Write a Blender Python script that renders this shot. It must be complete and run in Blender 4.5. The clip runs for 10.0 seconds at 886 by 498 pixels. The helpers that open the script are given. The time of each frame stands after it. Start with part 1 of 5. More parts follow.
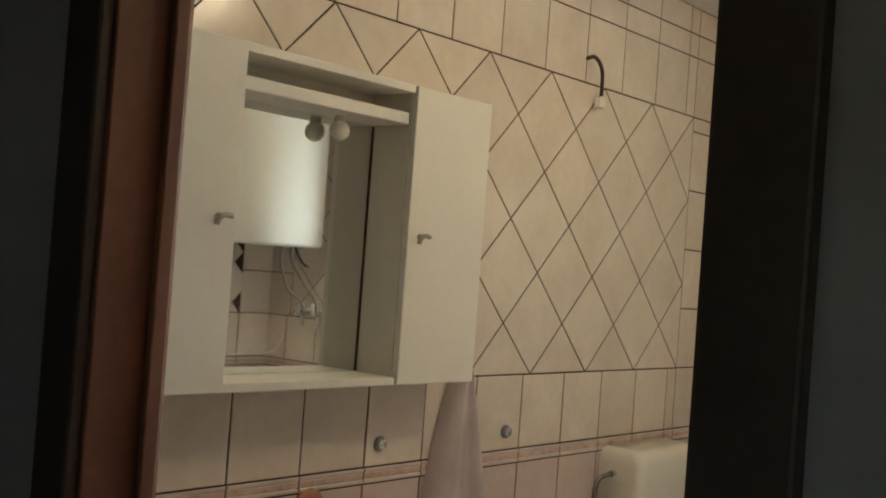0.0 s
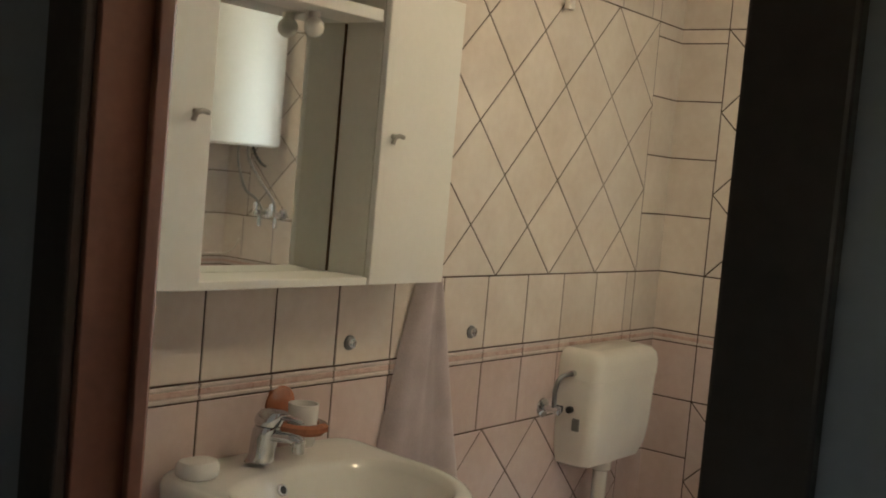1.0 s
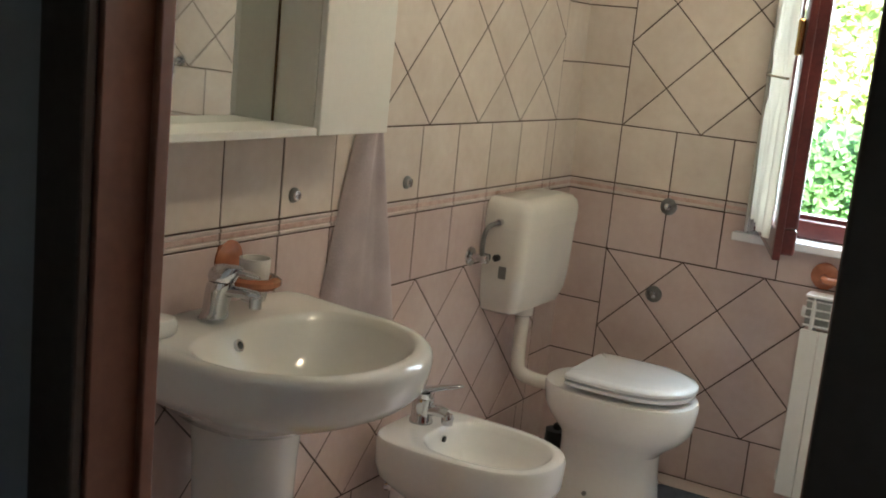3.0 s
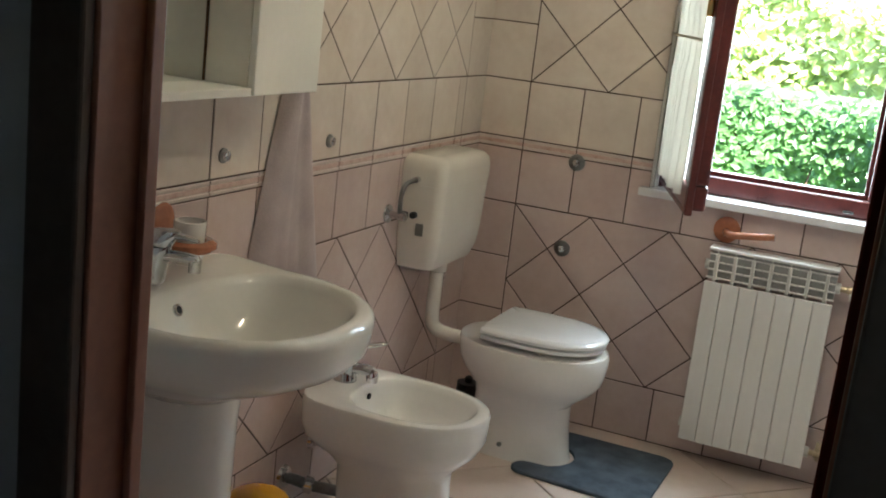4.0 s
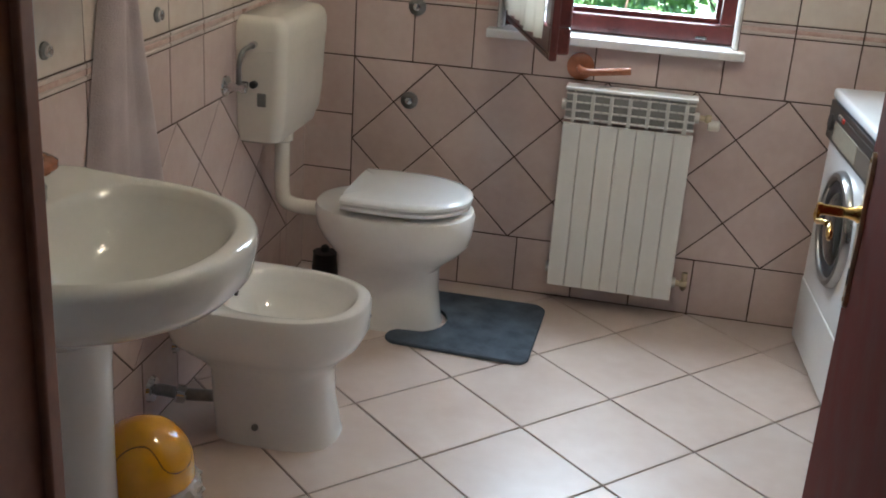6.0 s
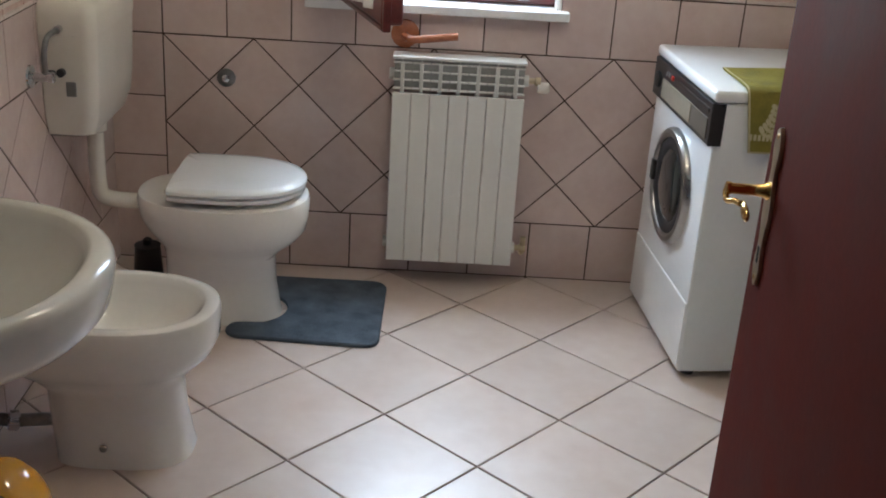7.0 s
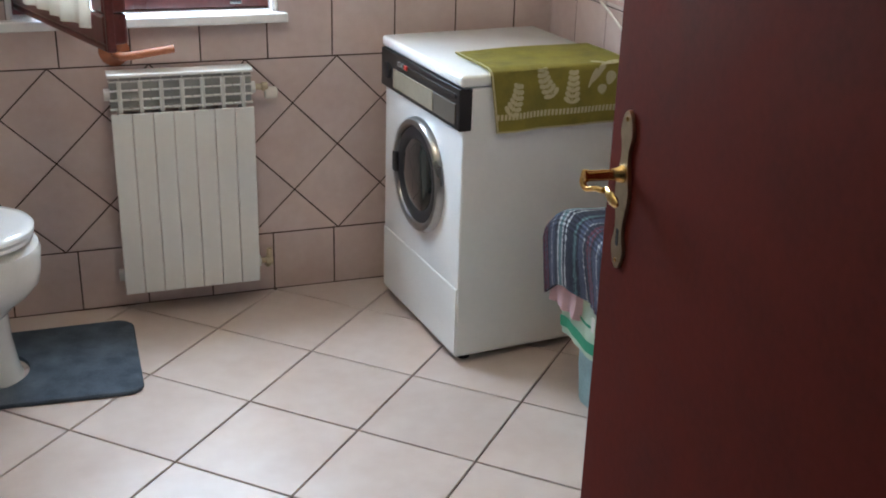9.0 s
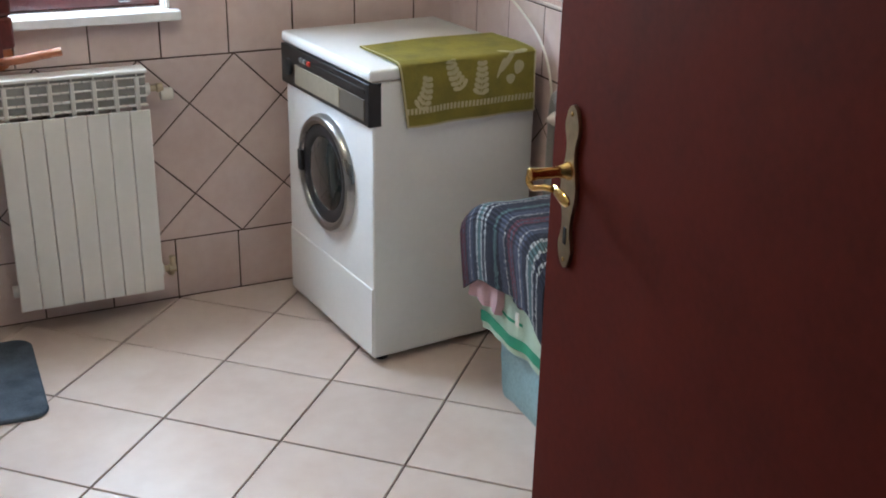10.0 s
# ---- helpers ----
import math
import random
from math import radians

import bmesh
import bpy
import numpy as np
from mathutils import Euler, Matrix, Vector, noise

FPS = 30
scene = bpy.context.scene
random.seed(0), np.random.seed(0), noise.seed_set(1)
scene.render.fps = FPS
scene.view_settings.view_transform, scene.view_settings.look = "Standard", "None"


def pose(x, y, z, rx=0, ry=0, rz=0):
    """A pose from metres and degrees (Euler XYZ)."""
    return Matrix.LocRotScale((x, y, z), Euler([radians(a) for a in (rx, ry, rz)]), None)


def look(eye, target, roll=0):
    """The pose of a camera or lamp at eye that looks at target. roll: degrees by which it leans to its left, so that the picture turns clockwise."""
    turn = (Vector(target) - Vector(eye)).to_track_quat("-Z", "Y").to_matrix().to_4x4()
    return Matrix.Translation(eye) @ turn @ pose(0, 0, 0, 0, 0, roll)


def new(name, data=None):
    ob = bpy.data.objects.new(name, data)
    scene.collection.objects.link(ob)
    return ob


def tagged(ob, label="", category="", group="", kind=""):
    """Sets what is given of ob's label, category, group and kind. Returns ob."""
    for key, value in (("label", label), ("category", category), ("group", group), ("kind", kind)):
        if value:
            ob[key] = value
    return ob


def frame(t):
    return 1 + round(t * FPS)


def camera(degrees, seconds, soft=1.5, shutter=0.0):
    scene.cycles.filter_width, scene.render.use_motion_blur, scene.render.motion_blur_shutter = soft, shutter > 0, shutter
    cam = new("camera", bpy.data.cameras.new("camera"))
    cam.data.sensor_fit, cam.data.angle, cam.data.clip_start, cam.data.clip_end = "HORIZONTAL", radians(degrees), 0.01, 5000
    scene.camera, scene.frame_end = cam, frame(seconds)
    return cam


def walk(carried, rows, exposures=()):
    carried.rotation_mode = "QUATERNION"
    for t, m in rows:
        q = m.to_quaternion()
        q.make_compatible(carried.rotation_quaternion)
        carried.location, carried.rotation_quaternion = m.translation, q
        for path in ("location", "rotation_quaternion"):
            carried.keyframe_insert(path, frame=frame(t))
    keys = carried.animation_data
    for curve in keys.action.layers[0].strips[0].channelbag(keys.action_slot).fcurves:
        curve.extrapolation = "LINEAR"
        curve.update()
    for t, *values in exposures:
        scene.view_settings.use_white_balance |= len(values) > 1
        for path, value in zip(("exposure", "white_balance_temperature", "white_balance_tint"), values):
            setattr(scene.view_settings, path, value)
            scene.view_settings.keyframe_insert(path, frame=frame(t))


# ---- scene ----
# ---- camera ----
cam = camera(43.1, 10.0, soft=1.9, shutter=0.0)
PATH = [
    (0, look((1.828, -3.632, 1.487), (0.542, -2.101, 1.522), 4.25)),
    (0.5, look((1.814, -3.660, 1.488), (0.563, -2.100, 1.451), 4.86)),
    (1, look((1.778, -3.671, 1.477), (0.582, -2.073, 1.348), 5.09)),
    (1.5, look((1.760, -3.690, 1.477), (0.607, -2.067, 1.287), 5.25)),
    (2, look((1.707, -3.709, 1.473), (0.609, -2.058, 1.212), 5.57)),
    (2.5, look((1.647, -3.721, 1.472), (0.618, -2.037, 1.149), 5.79)),
    (2.7, look((1.627, -3.729, 1.467), (0.623, -2.035, 1.117), 5.70)),
    (4, look((1.464, -3.828, 1.480), (0.731, -2.021, 1.038), 6.60)),
    (4.5, look((1.409, -3.804, 1.468), (0.763, -1.981, 0.958), 6.67)),
    (5, look((1.334, -3.757, 1.471), (0.757, -1.931, 0.894), 5.70)),
    (5.2, look((1.301, -3.733, 1.472), (0.773, -1.902, 0.865), 5.08)),
    (6.3, look((1.155, -3.597, 1.543), (0.906, -1.755, 0.807), 3.44)),
    (6.5, look((1.119, -3.566, 1.541), (0.948, -1.718, 0.796), 3.15)),
    (7, look((1.013, -3.518, 1.544), (1.057, -1.671, 0.778), 3.66)),
    (7.5, look((0.905, -3.493, 1.553), (1.135, -1.643, 0.828), 4.22)),
    (8, look((0.825, -3.474, 1.551), (1.209, -1.649, 0.829), 3.75)),
    (8.5, look((0.794, -3.440, 1.545), (1.295, -1.638, 0.837), 3.27)),
    (9, look((0.751, -3.365, 1.535), (1.382, -1.624, 0.780), 1.72)),
    (9.5, look((0.713, -3.316, 1.537), (1.460, -1.622, 0.780), 1.90)),
    (10, look((0.702, -3.265, 1.530), (1.520, -1.610, 0.761), 1.34)),
]
walk(cam, PATH, exposures=[(0.0, 3.26, 6950, 3), (2.5, 3.58, 6250, 3), (4.5, 3.44, 6050, 1), (6.5, 3.40, 5800, 6), (10.0, 3.62, 5750, 6)])

# ---- world and light ----
world = bpy.data.worlds.new("sky")
scene.world = world
world.use_nodes = True
wn = world.node_tree.nodes
sky = wn.new("ShaderNodeTexSky")
sky.sky_type = "NISHITA"
sky.sun_disc = False
sky.sun_elevation = radians(52)
sky.sun_rotation = radians(150)
world.node_tree.links.new(sky.outputs[0], wn["Background"].inputs[0])
wn["Background"].inputs[1].default_value = 0.15
sun_data = bpy.data.lights.new("sun", "SUN")
sun_data.energy, sun_data.angle, sun_data.color = 5.0, radians(0.6), (1.0, 0.95, 0.86)
sun_lamp = new("sun", sun_data)
sun_lamp.matrix_world = look((0, 0, 6), (0 - math.sin(radians(150)) * 1.0, 0 - math.cos(radians(150)) * 1.0, 6 - math.tan(radians(52))))
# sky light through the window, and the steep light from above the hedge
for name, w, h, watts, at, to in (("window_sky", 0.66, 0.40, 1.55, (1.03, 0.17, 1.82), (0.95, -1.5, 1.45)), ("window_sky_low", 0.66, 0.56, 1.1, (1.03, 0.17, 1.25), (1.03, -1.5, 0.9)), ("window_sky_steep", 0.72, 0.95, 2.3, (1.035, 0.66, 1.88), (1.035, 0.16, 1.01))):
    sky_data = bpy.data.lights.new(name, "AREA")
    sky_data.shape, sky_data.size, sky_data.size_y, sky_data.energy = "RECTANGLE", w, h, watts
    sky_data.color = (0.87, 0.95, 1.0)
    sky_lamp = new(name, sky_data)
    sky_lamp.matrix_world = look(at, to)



# ---- materials ----
def material(name, colour, rough=0.5, metal=0.0, vary=0.12, scale=6.0, fine=60.0, bump=0.0, coat=0.0, island=0.0, second=None, rand=0.0, sub=0.0, spec=0.5):
    m = bpy.data.materials.new(name)
    m.use_nodes = True
    nt = m.node_tree
    b = nt.nodes["Principled BSDF"]
    link = nt.links.new
    tc = nt.nodes.new("ShaderNodeTexCoord")
    n1 = nt.nodes.new("ShaderNodeTexNoise")
    n1.inputs["Scale"].default_value, n1.inputs["Detail"].default_value = scale, 5.0
    n2 = nt.nodes.new("ShaderNodeTexNoise")
    n2.inputs["Scale"].default_value, n2.inputs["Detail"].default_value = fine, 3.0
    geo = nt.nodes.new("ShaderNodeNewGeometry")
    link(geo.outputs["Position"], n1.inputs["Vector"])
    link(geo.outputs["Position"], n2.inputs["Vector"])
    add = nt.nodes.new("ShaderNodeMath")
    add.operation = "ADD"
    half = nt.nodes.new("ShaderNodeMath")
    half.operation = "MULTIPLY"
    half.inputs[1].default_value = 0.45
    link(n2.outputs["Fac"], half.inputs[0])
    link(n1.outputs["Fac"], add.inputs[0])
    link(half.outputs[0], add.inputs[1])
    ramp = nt.nodes.new("ShaderNodeValToRGB")
    c = Vector(colour)
    d = Vector(second) if second else c * (1 - 2.2 * vary)
    ramp.color_ramp.elements[0].position, ramp.color_ramp.elements[1].position = 0.45, 1.0
    ramp.color_ramp.elements[0].color = (*d, 1)
    ramp.color_ramp.elements[1].color = (*(c * (1 + 0.3 * vary)), 1)
    link(add.outputs[0], ramp.inputs[0])
    out = ramp.outputs[0]
    if rand:
        info = nt.nodes.new("ShaderNodeObjectInfo")
        mr = nt.nodes.new("ShaderNodeMapRange")
        mr.inputs["To Min"].default_value, mr.inputs["To Max"].default_value = 1 - rand, 1 + rand
        link(info.outputs["Random"], mr.inputs["Value"])
        hsv = nt.nodes.new("ShaderNodeHueSaturation")
        link(mr.outputs[0], hsv.inputs["Value"])
        link(out, hsv.inputs["Color"])
        out = hsv.outputs[0]
    if island:
        mr = nt.nodes.new("ShaderNodeMapRange")
        mr.inputs["To Min"].default_value, mr.inputs["To Max"].default_value = 1 - island, 1 + island
        link(geo.outputs["Random Per Island"], mr.inputs["Value"])
        hsv = nt.nodes.new("ShaderNodeHueSaturation")
        link(mr.outputs[0], hsv.inputs["Value"])
        link(out, hsv.inputs["Color"])
        out = hsv.outputs[0]
    link(out, b.inputs["Base Color"])
    b.inputs["Metallic"].default_value = metal
    rr = nt.nodes.new("ShaderNodeMapRange")
    rr.inputs["To Min"].default_value, rr.inputs["To Max"].default_value = rough * 0.75, min(1.0, rough * 1.25)
    link(n1.outputs["Fac"], rr.inputs["Value"])
    link(rr.outputs[0], b.inputs["Roughness"])
    b.inputs["Specular IOR Level"].default_value = spec
    if coat:
        b.inputs["Coat Weight"].default_value = coat
        b.inputs["Coat Roughness"].default_value = 0.08
    if sub:
        b.inputs["Subsurface Weight"].default_value = sub
    if bump:
        bp = nt.nodes.new("ShaderNodeBump")
        bp.inputs["Strength"].default_value, bp.inputs["Distance"].default_value = bump, 0.004
        link(n2.outputs["Fac"], bp.inputs["Height"])
        link(bp.outputs[0], b.inputs["Normal"])
    return m


TILE = material("glazed_wall_tile", (0.74, 0.66, 0.58), 0.20, vary=0.10, scale=7, fine=35, bump=0.03, rand=0.05, second=(0.66, 0.56, 0.48))
TILE_LOW = material("pink_wall_tile", (0.67, 0.55, 0.51), 0.14, vary=0.10, scale=7, fine=35, bump=0.03, rand=0.05, second=(0.60, 0.46, 0.42))
BORDER = material("border_tile", (0.64, 0.50, 0.44), 0.3, vary=0.2, scale=30, fine=110, bump=0.15, second=(0.50, 0.30, 0.25))
LISTEL = material("border_edge", (0.70, 0.60, 0.54), 0.3, vary=0.1)
GROUT = material("brown_grout", (0.070, 0.036, 0.023), 0.9, vary=0.2, fine=180, bump=0.2)
FLOOR_TILE = material("floor_tile", (0.64, 0.54, 0.48), 0.37, spec=0.85, vary=0.12, scale=5, fine=22, bump=0.04, rand=0.05, second=(0.57, 0.45, 0.385))
FLOOR_GROUT = material("floor_grout", (0.16, 0.10, 0.075), 0.9, vary=0.2, fine=160, bump=0.2)
PLASTER = material("white_plaster", (0.78, 0.76, 0.72), 0.9, vary=0.04, fine=90, bump=0.1)
HALL = material("hall_paint", (0.42, 0.43, 0.44), 0.9, vary=0.05, fine=90, bump=0.1)
HALL_FLOOR = material("hall_floor", (0.22, 0.17, 0.13), 0.5, vary=0.15)
CERAMIC = material("white_porcelain", (0.84, 0.825, 0.79), 0.09, vary=0.03, scale=2.5, coat=0.3)
# white porcelain darkened: the basin's shade is put into its colour
SINK = material("shaded_porcelain", (0.69, 0.67, 0.62), 0.09, vary=0.03, scale=2.5, coat=0.3)
PLASTIC = material("ivory_plastic", (0.80, 0.76, 0.68), 0.20, vary=0.03, coat=0.2)
LACQUER = material("white_lacquer", (0.80, 0.78, 0.72), 0.5, vary=0.03, scale=3)
LACQUER_IN = material("ivory_board", (0.74, 0.71, 0.62), 0.5, vary=0.04)
SEAT = material("white_seat", (0.89, 0.91, 0.92), 0.12, vary=0.02, coat=0.4)
ENAMEL = material("white_enamel", (0.87, 0.88, 0.87), 0.20, vary=0.03, scale=4, coat=0.3)
RAD = material("radiator_enamel", (0.80, 0.79, 0.75), 0.35, vary=0.03)
# grey that paints the shade between the white radiator's louvres
RAD_GAP = material("radiator_gap_shade", (0.36, 0.36, 0.345), 0.7)
CHROME = material("chrome", (0.66, 0.67, 0.69), 0.08, metal=1.0, vary=0.05)
BRASS = material("polished_brass", (0.80, 0.55, 0.20), 0.18, metal=1.0, vary=0.12, fine=120)
BRASS_OLD = material("dull_brass", (0.60, 0.50, 0.34), 0.3, metal=1.0, vary=0.2)
DOOR = material("red_brown_door", (0.122, 0.0205, 0.0145), 0.68, spec=0.04, vary=0.2, scale=9, fine=80, bump=0.05, second=(0.090, 0.016, 0.0115))
JAMB = material("mahogany_frame", (0.30, 0.118, 0.068), 0.5, vary=0.16, scale=8, fine=70, bump=0.05)
# frame wood darkened: the unlit hall side's shade is in this colour
CASING = material("shaded_casing", (0.110, 0.080, 0.064), 0.5, vary=0.2)
WINWOOD = material("window_wood", (0.15, 0.034, 0.030), 0.3, vary=0.25, scale=10, fine=80, coat=0.3)
MARBLE = material("white_marble_sill", (0.88, 0.88, 0.87), 0.20, vary=0.06, scale=12)
TERRA = material("terracotta_ceramic", (0.47, 0.17, 0.085), 0.20, vary=0.2, scale=20, coat=0.35)
CUP = material("white_cup", (0.80, 0.78, 0.73), 0.2, vary=0.04)
RUBBER = material("black_rubber", (0.02, 0.02, 0.022), 0.5)
GREYP = material("grey_plastic", (0.20, 0.20, 0.19), 0.4)
YELLOW = material("yellow_plastic", (0.70, 0.33, 0.008), 0.14, vary=0.08, coat=0.4)
BAG = material("clear_bag", (0.68, 0.64, 0.57), 0.2, vary=0.2)
MAT = material("blue_grey_bathmat", (0.125, 0.155, 0.195), 0.95, vary=0.25, scale=14, fine=260, bump=0.9, spec=0.08)
CLOTH = material("mauve_towel", (0.56, 0.475, 0.47), 0.95, vary=0.12, scale=9, fine=300, bump=0.5)
OLIVE = material("olive_towel", (0.29, 0.245, 0.035), 0.95, vary=0.2, scale=14, fine=320, bump=0.6)
CREAM = material("cream_print", (0.60, 0.54, 0.32), 0.95, vary=0.15, fine=320, bump=0.5)
TEAL = material("teal_hamper", (0.34, 0.52, 0.55), 0.5, vary=0.2, scale=10, fine=120, bump=0.3)
MINT = material("mint_towel", (0.60, 0.74, 0.58), 0.95, vary=0.12, fine=300, bump=0.5)
GREEN = material("green_stripe", (0.06, 0.36, 0.20), 0.95, vary=0.15, fine=300, bump=0.5)
PINK = material("pink_cloth", (0.66, 0.44, 0.46), 0.95, vary=0.15, fine=300, bump=0.5)
BLACKP = material("black_panel", (0.018, 0.016, 0.015), 0.3)
BEIGEP = material("beige_panel", (0.30, 0.26, 0.19), 0.4)
# brownish reflection on the drawer front, put into its colour
DRAWER = material("drawer_brown_reflection", (0.13, 0.11, 0.085), 0.3, vary=0.1)
STEEL = material("grey_steel_ring", (0.42, 0.42, 0.41), 0.3, metal=1.0, vary=0.1)
PIPE = material("dull_chrome_pipe", (0.33, 0.33, 0.32), 0.32, metal=1.0, vary=0.25, fine=90)
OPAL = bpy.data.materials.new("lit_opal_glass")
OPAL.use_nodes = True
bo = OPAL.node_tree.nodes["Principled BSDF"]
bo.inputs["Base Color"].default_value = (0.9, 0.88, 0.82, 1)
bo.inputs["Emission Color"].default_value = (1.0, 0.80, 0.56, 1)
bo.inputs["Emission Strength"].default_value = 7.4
HEATER = material("matt_white_enamel", (0.80, 0.80, 0.77), 0.55, vary=0.03, scale=4, spec=0.3)
PULL = material("grey_metal_pull", (0.42, 0.39, 0.35), 0.35, metal=0.4, vary=0.1)
# dark colour for the shade in narrow gaps
SEAM = material("gap_shade", (0.10, 0.04, 0.004), 0.7)
RED = material("red_button", (0.6, 0.05, 0.03), 0.4)
DARKGLASS = material("dark_door_glass", (0.02, 0.024, 0.022), 0.06, coat=0.5)
CURTAIN = material("cream_curtain", (0.85, 0.83, 0.78), 0.9, vary=0.06, fine=260, bump=0.3)
CURTAIN.node_tree.nodes["Principled BSDF"].inputs["Transmission Weight"].default_value = 0.0
LEAF = material("hedge_leaf", (0.125, 0.245, 0.088), 0.4, vary=0.35, scale=2.2, fine=14, island=0.45, second=(0.050, 0.115, 0.032))
# pale leaf colour carries the washed-out brightness of strong sun
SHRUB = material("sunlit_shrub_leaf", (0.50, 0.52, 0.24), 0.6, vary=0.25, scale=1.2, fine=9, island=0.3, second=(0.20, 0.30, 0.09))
TWIG = material("hedge_twig", (0.10, 0.06, 0.04), 0.9, vary=0.2)
GRASS = material("lawn", (0.07, 0.13, 0.03), 0.95, vary=0.3, scale=3, fine=30)
HOSE = material("grey_hose", (0.30, 0.29, 0.27), 0.5, vary=0.1)
CABLE = material("dark_cable", (0.05, 0.03, 0.02), 0.5)
MIRROR = material("mirror_glass", (0.82, 0.84, 0.82), 0.02, metal=1.0, vary=0.0)
MIRROR.node_tree.nodes["Principled BSDF"].inputs["Roughness"].default_value = 0.0
BULB = bpy.data.materials.new("frosted_bulb")
BULB.use_nodes = True
bb = BULB.node_tree.nodes["Principled BSDF"]
bb.inputs["Base Color"].default_value = (0.93, 0.90, 0.82, 1)
bb.inputs["Roughness"].default_value = 0.15
bb.inputs["Transmission Weight"].default_value = 0.1
GLASS = bpy.data.materials.new("window_glass")
GLASS.use_nodes = True
bg = GLASS.node_tree.nodes["Principled BSDF"]
bg.inputs["Roughness"].default_value = 0.0
bg.inputs["Transmission Weight"].default_value = 1.0
bg.inputs["IOR"].default_value = 1.45
# striped rag cloth
def let_through(m, colour, share):
    """Mixes in light that passes from behind, as thin cloth and leaves let it."""
    nt = m.node_tree
    out = nt.nodes["Material Output"]
    tr = nt.nodes.new("ShaderNodeBsdfTranslucent")
    tr.inputs["Color"].default_value = (*colour, 1)
    mix = nt.nodes.new("ShaderNodeMixShader")
    mix.inputs[0].default_value = share
    nt.links.new(nt.nodes["Principled BSDF"].outputs[0], mix.inputs[1])
    nt.links.new(tr.outputs[0], mix.inputs[2])
    nt.links.new(mix.outputs[0], out.inputs["Surface"])


let_through(CURTAIN, (0.80, 0.77, 0.70), 0.40)
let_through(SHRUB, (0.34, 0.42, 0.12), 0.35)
let_through(LEAF, (0.22, 0.35, 0.10), 0.38)
BAG.node_tree.nodes["Principled BSDF"].inputs["Alpha"].default_value = 0.62
STRIPE = material("striped_cotton", (0.14, 0.17, 0.26), 0.95, vary=0.2, fine=300, bump=0.6)


def stripes(m, colours, pitch):
    nt = m.node_tree
    b = nt.nodes["Principled BSDF"]
    uv = nt.nodes.new("ShaderNodeTexCoord")
    sep = nt.nodes.new("ShaderNodeSeparateXYZ")
    nt.links.new(uv.outputs["UV"], sep.inputs[0])
    fr = nt.nodes.new("ShaderNodeMath")
    fr.operation = "MULTIPLY"
    fr.inputs[1].default_value = 1.0 / pitch
    nt.links.new(sep.outputs["X"], fr.inputs[0])
    mod = nt.nodes.new("ShaderNodeMath")
    mod.operation = "FRACT"
    nt.links.new(fr.outputs[0], mod.inputs[0])
    # broken threads along the stripe
    dash = nt.nodes.new("ShaderNodeTexNoise")
    dash.inputs["Scale"].default_value = 130.0
    nt.links.new(uv.outputs["UV"], dash.inputs["Vector"])
    wob = nt.nodes.new("ShaderNodeMath")
    wob.operation = "MULTIPLY_ADD"
    wob.inputs[1].default_value, wob.inputs[2].default_value = 0.10, -0.05
    nt.links.new(dash.outputs["Fac"], wob.inputs[0])
    s = nt.nodes.new("ShaderNodeMath")
    s.operation = "ADD"
    nt.links.new(mod.outputs[0], s.inputs[0])
    nt.links.new(wob.outputs[0], s.inputs[1])
    r = nt.nodes.new("ShaderNodeValToRGB")
    r.color_ramp.interpolation = "CONSTANT"
    el = r.color_ramp.elements
    while len(el) < len(colours):
        el.new(0.5)
    for k, (p, c) in enumerate(colours):
        el[k].position, el[k].color = p, (*c, 1)
    nt.links.new(s.outputs[0], r.inputs[0])
    # woven picks break each stripe into short dashes
    pick = nt.nodes.new("ShaderNodeTexWave")
    pick.bands_direction = "Y"
    pick.inputs["Scale"].default_value, pick.inputs["Distortion"].default_value = 62.0, 3.0
    pick.inputs["Detail"].default_value, pick.inputs["Detail Scale"].default_value = 2.0, 6.0
    nt.links.new(uv.outputs["UV"], pick.inputs["Vector"])
    mixc = nt.nodes.new("ShaderNodeMixRGB")
    mixc.blend_type = "MULTIPLY"
    mixc.inputs[0].default_value = 0.75
    nt.links.new(r.outputs[0], mixc.inputs[1])
    nt.links.new(pick.outputs["Color"], mixc.inputs[2])
    nt.links.new(mixc.outputs[0], b.inputs["Base Color"])
    bp = nt.nodes.new("ShaderNodeBump")
    bp.inputs["Strength"].default_value, bp.inputs["Distance"].default_value = 0.7, 0.004
    nt.links.new(pick.outputs["Fac"], bp.inputs["Height"])
    nt.links.new(bp.outputs[0], b.inputs["Normal"])


NAVY, SLATE, WINE, PALE, AQUA = (0.030, 0.034, 0.060), (0.085, 0.10, 0.16), (0.14, 0.035, 0.060), (0.55, 0.56, 0.56), (0.12, 0.20, 0.21)
stripes(STRIPE, [(0.0, NAVY), (0.09, PALE), (0.115, NAVY), (0.17, PALE), (0.20, AQUA), (0.28, PALE), (0.31, NAVY), (0.40, SLATE), (0.46, PALE), (0.475, SLATE), (0.56, NAVY), (0.60, WINE), (0.64, SLATE), (0.66, WINE), (0.71, NAVY), (0.77, PALE), (0.785, SLATE), (0.87, NAVY), (0.91, AQUA), (0.95, NAVY)], 0.25)


# ---- mesh helpers ----
def part(name, bm, mat, parent=None, label="", smooth=False, kind=""):
    me = bpy.data.meshes.new(name)
    bmesh.ops.recalc_face_normals(bm, faces=bm.faces)
    bm.to_mesh(me)
    bm.free()
    if smooth:
        me.polygons.foreach_set("use_smooth", [True] * len(me.polygons))
        me.set_sharp_from_angle(angle=radians(40))
    me.materials.append(mat)
    ob = new(name, me)
    if parent:
        ob.parent = parent
    return tagged(ob, label=label, kind=kind)


